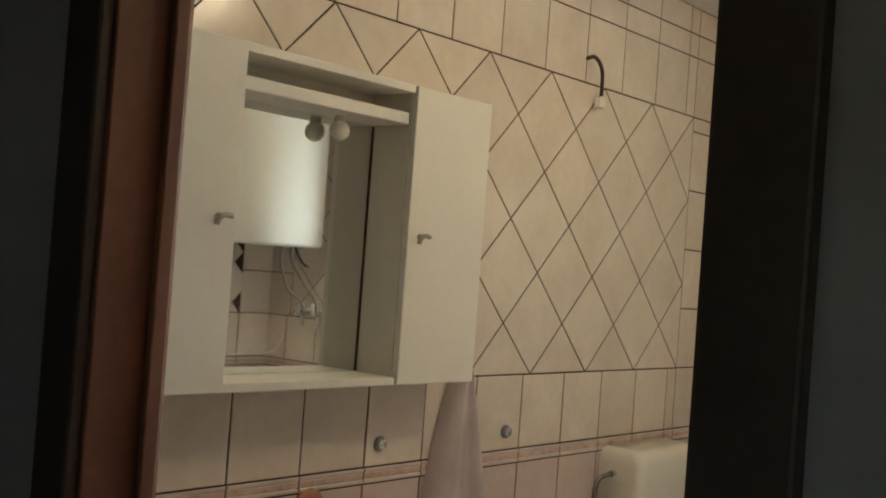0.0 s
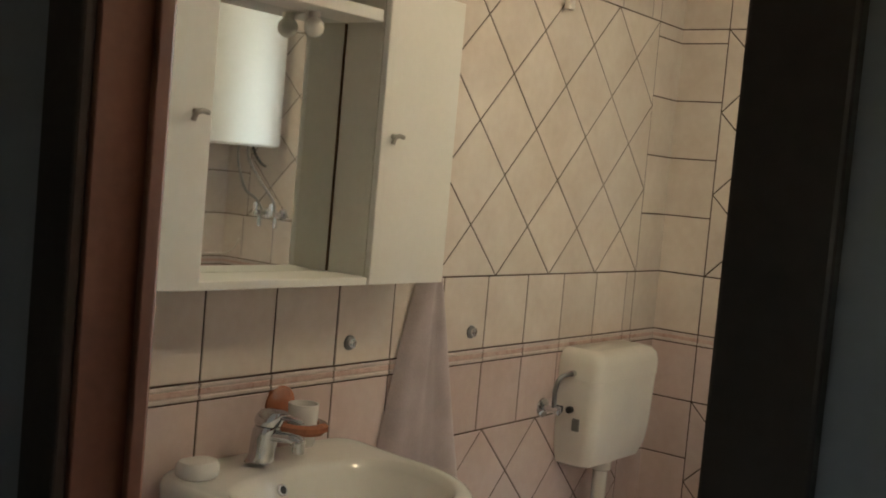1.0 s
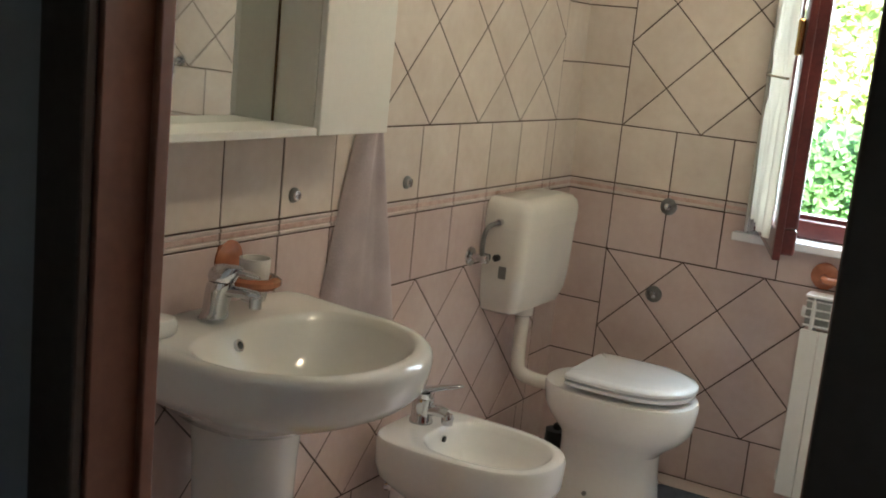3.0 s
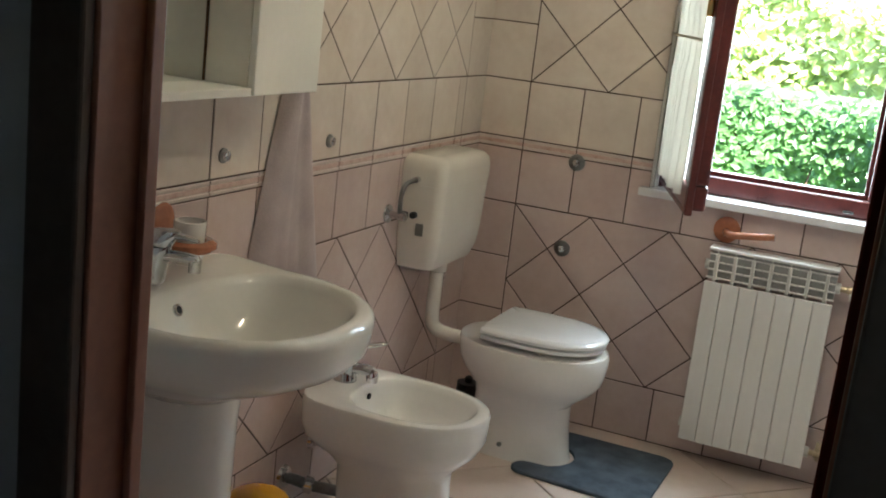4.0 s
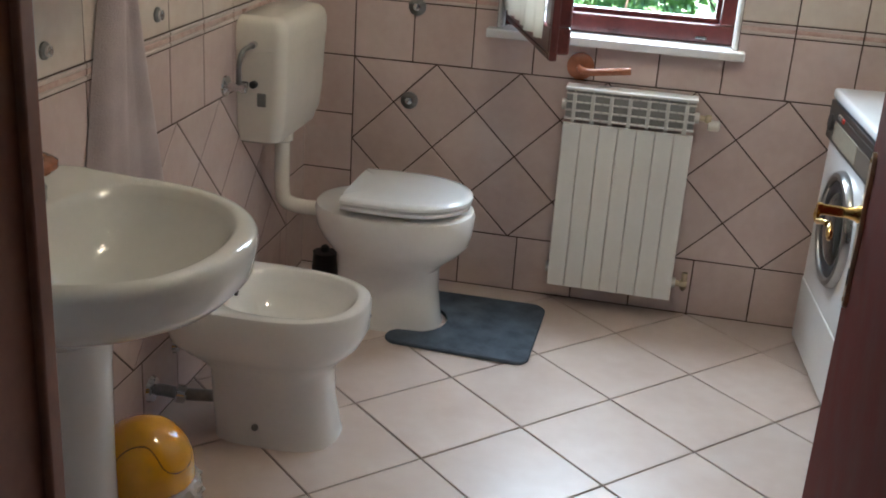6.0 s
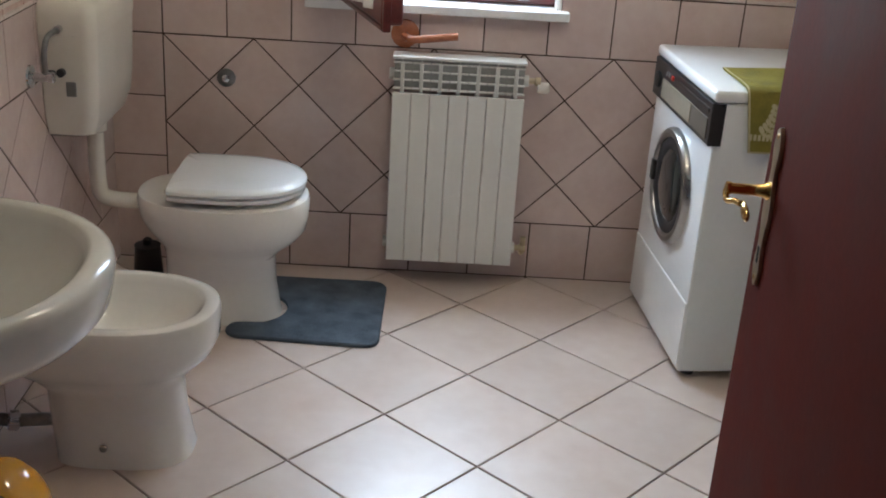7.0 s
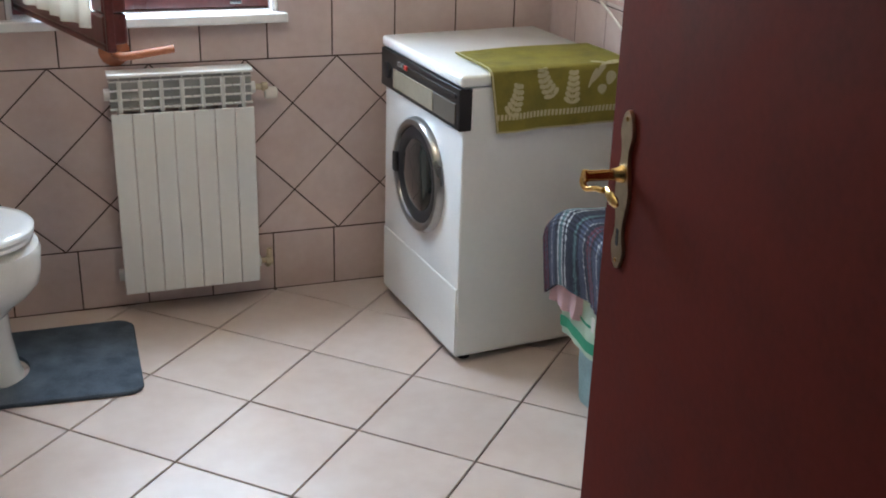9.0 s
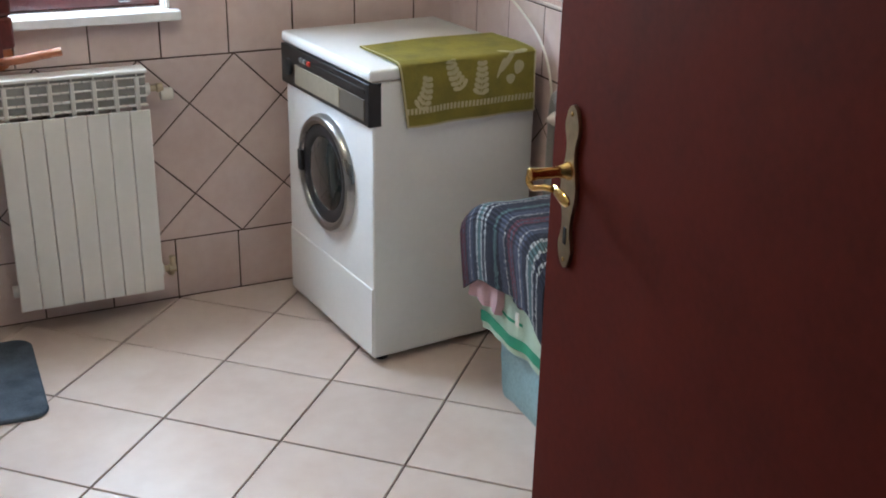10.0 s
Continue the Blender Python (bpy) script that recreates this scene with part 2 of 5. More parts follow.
def thing(name, label, category, loc=(0, 0, 0), rz=0.0, group="", kind=""):
    ob = new(name)
    ob.empty_display_size = 0.1
    ob.matrix_basis = pose(*loc, 0, 0, rz)
    return tagged(ob, label, category, group, kind)


def box(x0, x1, y0, y1, z0, z1, bevel=0.0, seg=2, bm=None):
    own = bm or bmesh.new()
    g = bmesh.ops.create_cube(own, size=1.0, matrix=Matrix.Translation(((x0 + x1) / 2, (y0 + y1) / 2, (z0 + z1) / 2)) @ Matrix.Diagonal((abs(x1 - x0), abs(y1 - y0), abs(z1 - z0), 1)))
    if bevel:
        es = {e for v in g["verts"] for e in v.link_edges}
        bmesh.ops.bevel(own, geom=list(es), offset=bevel, segments=seg, affect="EDGES", profile=0.5)
    return own


def loft(rings, cap0=True, cap1=True, bm=None):
    own = bm or bmesh.new()
    vs = [[own.verts.new(p) for p in r] for r in rings]
    n = len(vs[0])
    for a, b in zip(vs, vs[1:]):
        for k in range(n):
            own.faces.new((a[k], a[(k + 1) % n], b[(k + 1) % n], b[k]))
    if cap0:
        own.faces.new(vs[0][::-1])
    if cap1:
        own.faces.new(vs[-1])
    return own


def oval(cx, cy, z, front, back, half, n=40, p=2.0, pb=None):
    """A ring: front and back reach along x, half width along y, superellipse powers p and pb."""
    pts = []
    for k in range(n):
        a = 2 * math.pi * k / n
        c, s = math.cos(a), math.sin(a)
        q = p if c >= 0 else (pb or p)
        x = math.copysign(abs(c) ** (2 / q), c) * (front if c >= 0 else back)
        y = math.copysign(abs(s) ** (2 / q), s) * half
        pts.append((cx + x, cy + y, z))
    return pts


def lathe(profile, centre=(0, 0, 0), n=28, axis="z", bm=None, cap=True):
    rings = []
    for r, h in profile:
        ring = []
        for k in range(n):
            a = 2 * math.pi * k / n
            u, v = r * math.cos(a), r * math.sin(a)
            q = (u, v, h) if axis == "z" else (h, u, v) if axis == "x" else (u, h, v)
            ring.append(tuple(centre[i] + q[i] for i in range(3)))
        rings.append(ring)
    return loft(rings, cap, cap, bm)


def tube(points, radius, n=10, bm=None, smooth_steps=6):
    """A round tube along a smooth curve through the points."""
    pts = [Vector(p) for p in points]
    path = []
    for i in range(len(pts) - 1):
        p0, p1, p2, p3 = pts[max(i - 1, 0)], pts[i], pts[i + 1], pts[min(i + 2, len(pts) - 1)]
        for k in range(smooth_steps):
            t = k / smooth_steps
            path.append(0.5 * (2 * p1 + (p2 - p0) * t + (2 * p0 - 5 * p1 + 4 * p2 - p3) * t * t + (3 * p1 - p0 - 3 * p2 + p3) * t ** 3))
    path.append(pts[-1])
    rings, up = [], Vector((0.3, 0.2, 0.93))
    for i, p in enumerate(path):
        d = (path[min(i + 1, len(path) - 1)] - path[max(i - 1, 0)]).normalized()
        a = d.cross(up)
        a = a.normalized() if a.length > 1e-3 else d.orthogonal().normalized()
        b = d.cross(a).normalized()
        up = a.cross(d).normalized()
        rings.append([tuple(p + radius * (math.cos(2 * math.pi * k / n) * a + math.sin(2 * math.pi * k / n) * b)) for k in range(n)])
    return loft(rings, True, True, bm)


def sheet(fn, nu, nv, thick=0.0, uvs=None):
    """A grid surface fn(u, v), u and v from 0 to 1, with real thickness."""
    bm = bmesh.new()
    g = [[bm.verts.new(fn(i / nu, j / nv)) for j in range(nv + 1)] for i in range(nu + 1)]
    layer = bm.loops.layers.uv.new("UVMap")
    for i in range(nu):
        for j in range(nv):
            f = bm.faces.new((g[i][j], g[i + 1][j], g[i + 1][j + 1], g[i][j + 1]))
            if uvs:
                for l, (a, b) in zip(f.loops, ((i, j), (i + 1, j), (i + 1, j + 1), (i, j + 1))):
                    l[layer].uv = uvs(a / nu, b / nv)
    bmesh.ops.recalc_face_normals(bm, faces=bm.faces)
    if thick:
        bm.normal_update()
        back = {}
        for row in g:
            for v in row:
                back[v] = bm.verts.new(v.co - v.normal * thick)
        edge = [e for e in bm.edges if len(e.link_faces) == 1]
        for f in list(bm.faces):
            nf = bm.faces.new([back[v] for v in reversed(f.verts)])
            for l, m in zip(nf.loops, reversed(f.loops[:])):
                l[layer].uv = m[layer].uv
        for e in edge:
            a, b = e.verts
            bm.faces.new((a, b, back[b], back[a]))
    return bm


# ---- setting: shell of the room and the hall ----
RW, DW, CEIL = 2.325, -2.776, 2.433    # right wall, door wall, ceiling
HALLY = -2.880                          # hall face of the door wall
OX0, OX1, OZ = 0.668, 1.448, 2.05       # door opening
WX0, WX1, WZ0, WZ1 = 0.665, 1.405, 0.912, 2.06   # window opening


def wall(name, boxes, mat, label):
    bm = bmesh.new()
    for b in boxes:
        box(*b, bm=bm)
    return tagged(part(name, bm, mat), label, "wall", kind="structure")


wall_left = wall("wall_left", [(-0.15, 0.0025, DW - 0.104, 0.15, 0, CEIL)], GROUT, "bathroom wall clad in pinkish beige glazed tiles, brown joints")
wall_back = wall("wall_back", [(0, WX0, -0.0025, 0.25, 0, CEIL), (WX1, RW + 0.15, -0.0025, 0.25, 0, CEIL), (WX0, WX1, -0.0025, 0.25, 0, WZ0 - 0.03), (WX0, WX1, -0.0025, 0.25, WZ1, CEIL)], GROUT, "tiled bathroom wall with the window opening")
wall_right = wall("wall_right", [(RW - 0.0025, RW + 0.15, DW, 0, 0, CEIL)], GROUT, "tiled bathroom wall behind the washing machine")
wall_door = wall("wall_door", [(0, OX0 - 0.03, HALLY, DW, 0, CEIL), (OX1 + 0.03, RW + 0.15, HALLY, DW, 0, CEIL), (OX0 - 0.03, OX1 + 0.03, HALLY, DW, OZ + 0.03, CEIL)], HALL, "painted partition wall with the doorway")
# unseen far wall has an added opening, so daylight brightens the hall
wall("wall_hall", [(-1.2, -0.15, HALLY - 0.001, DW, 0, CEIL), (-1.3, -1.2, -5.4, DW, 0, CEIL), (RW + 0.15, 3.6, HALLY - 0.001, DW, 0, CEIL), (3.6, 3.7, -5.4, DW, 0, CEIL), (-1.3, 2.7, -5.5, -5.4, 0, CEIL), (3.05, 3.7, -5.5, -5.4, 0, CEIL), (2.7, 3.05, -5.5, -5.4, 0, 1.5), (2.7, 3.05, -5.5, -5.4, 1.8, CEIL)], HALL, "dim grey painted hallway wall")
tagged(part("ceiling", box(-1.3, 3.7, -5.5, 0.25, CEIL, CEIL + 0.15), PLASTER), "white plastered ceiling", "ceiling", kind="structure")
floor = tagged(part("floor", box(-0.15, RW + 0.15, DW - 0.05, 0.2, -0.12, -0.006), FLOOR_GROUT), "beige square floor tiles laid diagonally, brown joints", "floor", kind="structure")
tagged(part("hall_floor", box(-1.3, 3.7, -5.5, DW - 0.05, -0.12, -0.002), HALL_FLOOR), "dark hallway floor", "floor", kind="structure")

# ground outside
gb = bmesh.new()
bmesh.ops.create_grid(gb, x_segments=2, y_segments=2, size=60, matrix=Matrix.Translation((0, 60.3, -0.3)))
tagged(part("ground", gb, GRASS), "green lawn outside the window", "ground", kind="structure")

# door frame
frame_ob = thing("door_frame", "mahogany-stained wooden door frame, hall casing coloured as in shade", "door frame", kind="structure")
part("jamb", box(OX0 - 0.03, OX0, HALLY, DW + 0.0, 0, OZ, 0.003), JAMB, frame_ob)
part("jamb", box(OX1, OX1 + 0.03, HALLY, DW, 0, OZ, 0.003), JAMB, frame_ob)
part("head", box(OX0 - 0.03, OX1 + 0.03, HALLY, DW, OZ, OZ + 0.03, 0.003), JAMB, frame_ob)
part("architrave", box(OX0 - 0.085, OX0 - 0.012, DW, DW + 0.016, 0, OZ + 0.08, 0.004), JAMB, frame_ob)
part("architrave", box(OX1 + 0.012, OX1 + 0.085, DW, DW + 0.016, 0, OZ + 0.08, 0.004), JAMB, frame_ob)
part("casing", box(OX0 - 0.075, OX0 - 0.004, HALLY - 0.02, HALLY, 0, OZ + 0.075, 0.004), CASING, frame_ob, "casing on the hall side, coloured as in shade")
part("casing", box(OX1 + 0.004, OX1 + 0.085, HALLY - 0.02, HALLY, 0, OZ + 0.075, 0.004), CASING, frame_ob, "casing on the hall side, coloured as in shade")
part("casing", box(OX0 - 0.004, OX1 + 0.004, HALLY - 0.02, HALLY, OZ + 0.004, OZ + 0.075, 0.004), CASING, frame_ob, "casing on the hall side, coloured as in shade")
part("stop", box(OX0, OX0 + 0.010, DW - 0.028, DW - 0.004, 0, OZ, 0.003), JAMB, frame_ob)


# ---- door leaf, open into the bathroom ----
DOOR_AT, DOOR_TURN = (1.436, -2.766, 0), 84.6
door = thing("door_1", "red-brown painted wooden door standing open into the bathroom", "door", DOOR_AT, DOOR_TURN, kind="structure")
part("leaf", box(0.0, 0.80, -0.042, 0.0, 0.008, 2.04, 0.003), DOOR, door)
plate = bmesh.new()
outline = []
for k in range(49):
    z = 0.900 + 0.235 * k / 48
    q = (z - 1.0175) / 0.1175
    w = 0.0165 + 0.006 * math.cos(q * math.pi * 2.0) * (1 - q * q) + 0.004 * math.exp(-((abs(q) - 0.72) / 0.12) ** 2)
    w *= math.sqrt(max(0.02, 1 - abs(q) ** 9))
    outline.append((w, z))
loft([[(0.735 + s * w, y, z) for w, z in outline for s in (1,)] + [(0.735 - w, y, z) for w, z in reversed(outline)] for y in (0.0, 0.004, 0.0055)], bm=plate)
part("handle_plate", plate, BRASS_OLD, door, "ornate dull brass handle plate")
lev = lathe([(0.013, 0.0), (0.013, 0.006), (0.010, 0.010), (0.0075, 0.024), (0.008, 0.030), (0.008, 0.054), (0.0095, 0.056), (0.0095, 0.062), (0.005, 0.064)], (0.735, 0.003, 1.043), 16, "y")
tube([(0.736, 0.060, 1.050), (0.738, 0.064, 1.036), (0.728, 0.062, 1.027), (0.710, 0.056, 1.033), (0.694, 0.050, 1.035)], 0.0046, 10, bm=lev)
loft([[(x, 0.047 + w * 0.55 * math.cos(2 * math.pi * k / 14), 1.033 + dz + w * math.sin(2 * math.pi * k / 14)) for k in range(14)] for x, w, dz in ((0.697, 0.0045, 0.003), (0.686, 0.008, 0.001), (0.670, 0.0095, -0.002), (0.656, 0.008, -0.003), (0.649, 0.003, -0.003))], bm=lev)
part("lever", lev, BRASS, door, "polished curved brass lever", smooth=True)
for sz in (0.912, 1.123):
    part("screw", lathe([(0.0035, 0.005), (0.0035, 0.0068), (0.002, 0.0072)], (0.735, 0, sz), 10, "y"), BRASS, door)
# solid black block paints the shade inside the keyhole
part("keyhole", box(0.731, 0.739, 0.0055, 0.0065, 0.935, 0.960, 0.001), RUBBER, door)
part("lock_plate", box(0.8, 0.8015, -0.03, -0.012, 0.92, 1.12), BRASS_OLD, door)
for hz in (0.25, 1.8):
    part("hinge", lathe([(0.008, 0), (0.008, 0.09)], (0.0, 0.004, hz), 10), BRASS_OLD, door)


# ---- window ----
win = thing("window_1", "dark red-brown wooden window with its casement swung inwards", "window", kind="structure")
FY0, FY1 = 0.055, 0.125
part("window_frame", box(WX0, WX1, FY0, FY1, WZ0, WZ0 + 0.062, 0.006), WINWOOD, win)
part("window_frame", box(WX0, WX1, FY0, FY1, WZ1 - 0.05, WZ1, 0.006), WINWOOD, win)
part("window_frame", box(WX0, WX0 + 0.05, FY0, FY1, WZ0 + 0.062, WZ1 - 0.05, 0.006), WINWOOD, win)
part("window_frame", box(WX1 - 0.05, WX1, FY0, FY1, WZ0 + 0.062, WZ1 - 0.05, 0.006), WINWOOD, win)
part("rebate", box(WX0 + 0.05, WX1 - 0.05, FY0 + 0.03, FY1 - 0.004, WZ0 + 0.062, WZ0 + 0.078, 0.004), WINWOOD, win)
part("rebate", box(WX1 - 0.066, WX1 - 0.05, FY0 + 0.03, FY1 - 0.004, WZ0 + 0.078, WZ1 - 0.05, 0.004), WINWOOD, win)
part("window_sill", box(0.622, 1.442, -0.045, 0.056, WZ0 - 0.03, WZ0 - 0.001, 0.005), MARBLE, win, "white marble window sill")
part("window_sill", box(WX0 + 0.002, WX1 - 0.002, 0.126, 0.30, WZ0 - 0.03, WZ0 - 0.002, 0.005), MARBLE, win, "white stone outer sill")
part("reveal", box(WX1 - 0.004, WX1 + 0.0, 0.0, FY0, WZ0, WZ1), PLASTER, win)
part("reveal", box(WX0, WX0 + 0.004, 0.0, FY0, WZ0, WZ1), PLASTER, win)
part("trim", box(WX1, WX1 + 0.012, -0.012, 0.0, WZ0, WZ1, 0.003), PLASTER, win)
part("trim", box(WX0 - 0.012, WX0, -0.012, 0.0, WZ0, WZ1, 0.003), PLASTER, win)
part("catch", box(WX1 - 0.120, WX1 - 0.085, FY0 - 0.005, FY0, WZ0 + 0.014, WZ0 + 0.023, 0.002), CHROME, win)
part("catch", box(WX1 - 0.034, WX1 - 0.024, FY0 - 0.004, FY0, WZ0 + 0.16, WZ0 + 0.17, 0.002), CHROME, win)
# the casement: local x runs from the hinge to the free stile, local +y is its outer side
SW, SZ0, SZ1 = 0.655, WZ0 + 0.035, WZ1 - 0.03
casement = thing("casement", "open red-brown window casement with glass, hung with a short curtain", "window sash", (WX0 + 0.035, 0.045, 0), -71)
part("rail", box(0.0, SW, -0.03, 0.03, SZ0, SZ0 + 0.075, 0.008), WINWOOD, casement)
part("rail", box(0.0, SW, -0.03, 0.03, SZ1 - 0.075, SZ1, 0.008), WINWOOD, casement)
part("stile", box(0.0, 0.075, -0.03, 0.03, SZ0 + 0.075, SZ1 - 0.075, 0.008), WINWOOD, casement)
part("stile", box(SW - 0.075, SW, -0.03, 0.03, SZ0 + 0.075, SZ1 - 0.075, 0.008), WINWOOD, casement)
part("lip", box(SW, SW + 0.016, -0.03, -0.008, SZ0 - 0.014, SZ1, 0.004), WINWOOD, casement)
part("lip", box(0.0, SW, -0.03, -0.008, SZ0 - 0.014, SZ0, 0.004), WINWOOD, casement)
pane = part("pane", box(0.07, SW - 0.07, -0.004, 0.004, SZ0 + 0.07, SZ1 - 0.07), GLASS, casement, "clear glass pane")
pane.visible_shadow = False
part("latch", box(SW - 0.045, SW - 0.03, -0.05, -0.03, 1.50, 1.60, 0.005), BRASS, casement)


def curtain_fn(u, v):
    x = 0.03 + 0.575 * u
    z = SZ0 + 0.035 + (SZ1 - SZ0 - 0.10) * v
    w = 0.013 * math.sin(u * 38 + 1.4 * math.sin(v * 3)) + 0.007 * math.sin(u * 15 + 3 * v) + 0.004 * math.sin(u * 71 + 4 * v)
    if abs(v - 0.45) < 0.06:
        w *= 0.6
    return (x + 0.006 * math.sin(v * 9 + u * 5), -0.050 + 0.8 * w, z)


curtain = part("curtain", sheet(curtain_fn, 160, 28, 0.0015), CURTAIN, None, smooth=True)
curtain.matrix_basis = casement.matrix_basis.copy()
tagged(curtain, "gathered cream cotton curtain hung inside the casement", "curtain")
rod = part("curtain_rod", lathe([(0.004, 0.0), (0.004, SW + 0.02)], (0, -0.062, 1.435), 10, "x"), BRASS_OLD, None)
rod.matrix_basis = casement.matrix_basis.copy()
tagged(rod, "thin metal curtain rod across the casement", "curtain rod")

# ---- hedge outside ----
rng = random.Random(4)
lb = []
lf = []


def leaf(p, d, side, ln, wd):
    base = len(lb)
    nrm = d.cross(side).normalized()
    mid = p + d * ln * 0.5 - nrm * ln * 0.08
    lb.extend([p, mid + side * wd, p + d * ln + nrm * ln * 0.0, mid - side * wd, mid + nrm * ln * 0.10])
    lf.extend([(base, base + 1, base + 4), (base + 1, base + 2, base + 4), (base + 2, base + 3, base + 4), (base + 3, base, base + 4)])


for k in range(60000):
    x = rng.uniform(-2.2, 3.4)
    z = rng.uniform(-0.28, 2.35)
    y = 2.15 + 0.16 * math.sin(x * 2.3) + 0.10 * math.sin(z * 5 + x * 3) + abs(rng.gauss(0, 0.16)) + max(0, z - 1.2) * 0.35
    if noise.noise(Vector((x * 2.6, y * 2, z * 2.6))) < -0.34 or z > 1.08 + 0.16 * noise.noise(Vector((x * 1.7, 3.1, 0.4))) + rng.gauss(0, 0.05):
        continue
    d = Vector((rng.uniform(-0.9, 0.9), rng.uniform(-0.9, 0.0), rng.uniform(-1.0, 0.25))).normalized()
    side = d.cross(Vector((rng.uniform(-0.6, 0.6), -1.0, rng.uniform(0.1, 1.0)))).normalized()
    ln = rng.uniform(0.048, 0.092)
    leaf(Vector((x, y, z)), d, side, ln, ln * rng.uniform(0.22, 0.31))
hm = bpy.data.meshes.new("hedge_leaves")
hm.from_pydata([tuple(v) for v in lb], [], lf)
hm.materials.append(LEAF)
hedge = thing("hedge", "dense sunlit green leafy hedge outside the window", "hedge", (0, 0, 0))
hl = new("leaves", hm)
hl.parent = hedge
tagged(hl, kind="stuff")
tw = bmesh.new()
for k in range(16):
    x = rng.uniform(-2.2, 3.4)
    tube([(x, 2.42 + rng.uniform(0, 0.2), -0.3), (x + rng.uniform(-0.1, 0.1), 2.4, 0.5), (x + rng.uniform(-0.25, 0.25), 2.45, 0.9), (x + rng.uniform(-0.3, 0.3), 2.5, 1.15)], rng.uniform(0.005, 0.012), 5, bm=tw, smooth_steps=3)
part("twigs", tw, TWIG, hedge, kind="stuff")
inner_fill = sheet(lambda u, v: (-2.6 + 6.4 * u, 2.75 + 0.08 * math.sin(u * 31) + max(0, v - 0.55) * 0.9, -0.3 + 1.45 * v), 60, 12, 0.02)
part("inner_growth", inner_fill, LEAF, hedge)

# sunlit shrubs further off
lb, lf = [], []
for k in range(22000):
    x = rng.uniform(-6.0, 8.0)
    top = 1.95 + 0.55 * math.sin(x * 0.55 + 2.6) + 0.45 * noise.noise(Vector((x * 0.8, 1.0, 7.0)))
    z = -0.3 + (top + 0.3) * rng.random() ** 0.8
    y = 7.2 + 0.5 * math.sin(x * 1.7 + z) + abs(rng.gauss(0, 0.35)) + 0.25 * z
    d = Vector((rng.uniform(-0.9, 0.9), rng.uniform(-0.9, 0.0), rng.uniform(-0.8, 0.5))).normalized()
    side = d.cross(Vector((rng.uniform(-0.6, 0.6), -1.0, rng.uniform(0.1, 1.0)))).normalized()
    ln = rng.uniform(0.10, 0.19)
    leaf(Vector((x, y, z)), d, side, ln, ln * rng.uniform(0.24, 0.34))
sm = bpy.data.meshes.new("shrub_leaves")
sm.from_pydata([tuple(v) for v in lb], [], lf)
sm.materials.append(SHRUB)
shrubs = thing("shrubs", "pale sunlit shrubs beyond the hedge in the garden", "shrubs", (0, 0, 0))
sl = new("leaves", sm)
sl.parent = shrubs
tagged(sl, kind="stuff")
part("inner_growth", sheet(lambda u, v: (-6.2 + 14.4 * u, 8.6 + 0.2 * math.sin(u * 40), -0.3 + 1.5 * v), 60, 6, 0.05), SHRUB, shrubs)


# ---- mirror cabinet ----
CY0, CY1, CZ0, CZ1 = -2.53, -1.480, 1.218, 1.895
CA, CB = -2.246, -1.757                 # inner faces of the two cupboards
cab = thing("mirror_cabinet", "white bathroom mirror cabinet with two side cupboards and lamp bar", "cabinet", (0, 0, 0))
part("side_cupboard", box(0.004, 0.126, CY0, CA - 0.016, CZ0 + 0.004, CZ1 - 0.004, 0.002), LACQUER, cab)
part("side_cupboard", box(0.004, 0.126, CB + 0.016, CY1, CZ0 + 0.004, CZ1 - 0.004, 0.002), LACQUER, cab)
part("side_panel", box(0.004, 0.128, CA - 0.016, CA, CZ0, CZ1, 0.002), LACQUER_IN, cab)
part("side_panel", box(0.004, 0.128, CB, CB + 0.016, CZ0, CZ1, 0.002), LACQUER_IN, cab)
for y0, y1, ky in ((CY0 + 0.002, CA - 0.002, CA - 0.045), (CB + 0.002, CY1 - 0.002, CB + 0.040)):
    d = part("cupboard_door", box(0.128, 0.146, y0, y1, CZ0 + 0.001, CZ1 - 0.001, 0.003), LACQUER, cab)
    kb = lathe([(0.006, 0.0), (0.005, 0.012), (0.005, 0.016)], (0.146, ky, 1.556), 12, "x")
    tube([(0.160, ky - 0.014, 1.538), (0.163, ky - 0.010, 1.552), (0.164, ky + 0.002, 1.558), (0.162, ky + 0.020, 1.556)], 0.0052, 8, bm=kb)
    part("handle", kb, PULL, d, "small grey curved pull", smooth=True)
part("back_panel", box(0.003, 0.012, CA, CB, CZ0 + 0.018, CZ1 - 0.018), LACQUER_IN, cab)
part("shelf", box(0.004, 0.140, CA, CB, CZ0, CZ0 + 0.018, 0.002), LACQUER, cab)
part("top_panel", box(0.004, 0.140, CA, CB, CZ1 - 0.018, CZ1, 0.002), LACQUER, cab)
part("lamp_bar", box(0.014, 0.128, CA + 0.002, CB - 0.002, CZ1 - 0.090, CZ1 - 0.062, 0.003), LACQUER, cab)
part("mirror", box(0.012, 0.017, CA + 0.001, CB - 0.001, CZ0 + 0.019, CZ1 - 0.064), MIRROR, cab, "clear mirror glass")
# solid strip that paints the shade between mirror and panel
part("mirror_edge", box(0.0125, 0.0195, CB - 0.0045, CB - 0.0008, CZ0 + 0.019, CZ1 - 0.092), SEAM, cab, "dark strip for the shaded gap at the mirror edge")
for by in (-1.905,):
    lamp = lathe([(0.013, 0.0), (0.013, -0.012)], (0.057, by, CZ1 - 0.090), 16)
    sock = part("lamp_holder", lamp, PLASTIC, cab)
    part("bulb", lathe([(0.011, -0.012), (0.013, -0.014), (0.020, -0.022), (0.0225, -0.033), (0.020, -0.044), (0.012, -0.052), (0.003, -0.055)], (0.057, by, CZ1 - 0.090), 24), BULB, sock, "frosted round bulb, unlit", smooth=True)

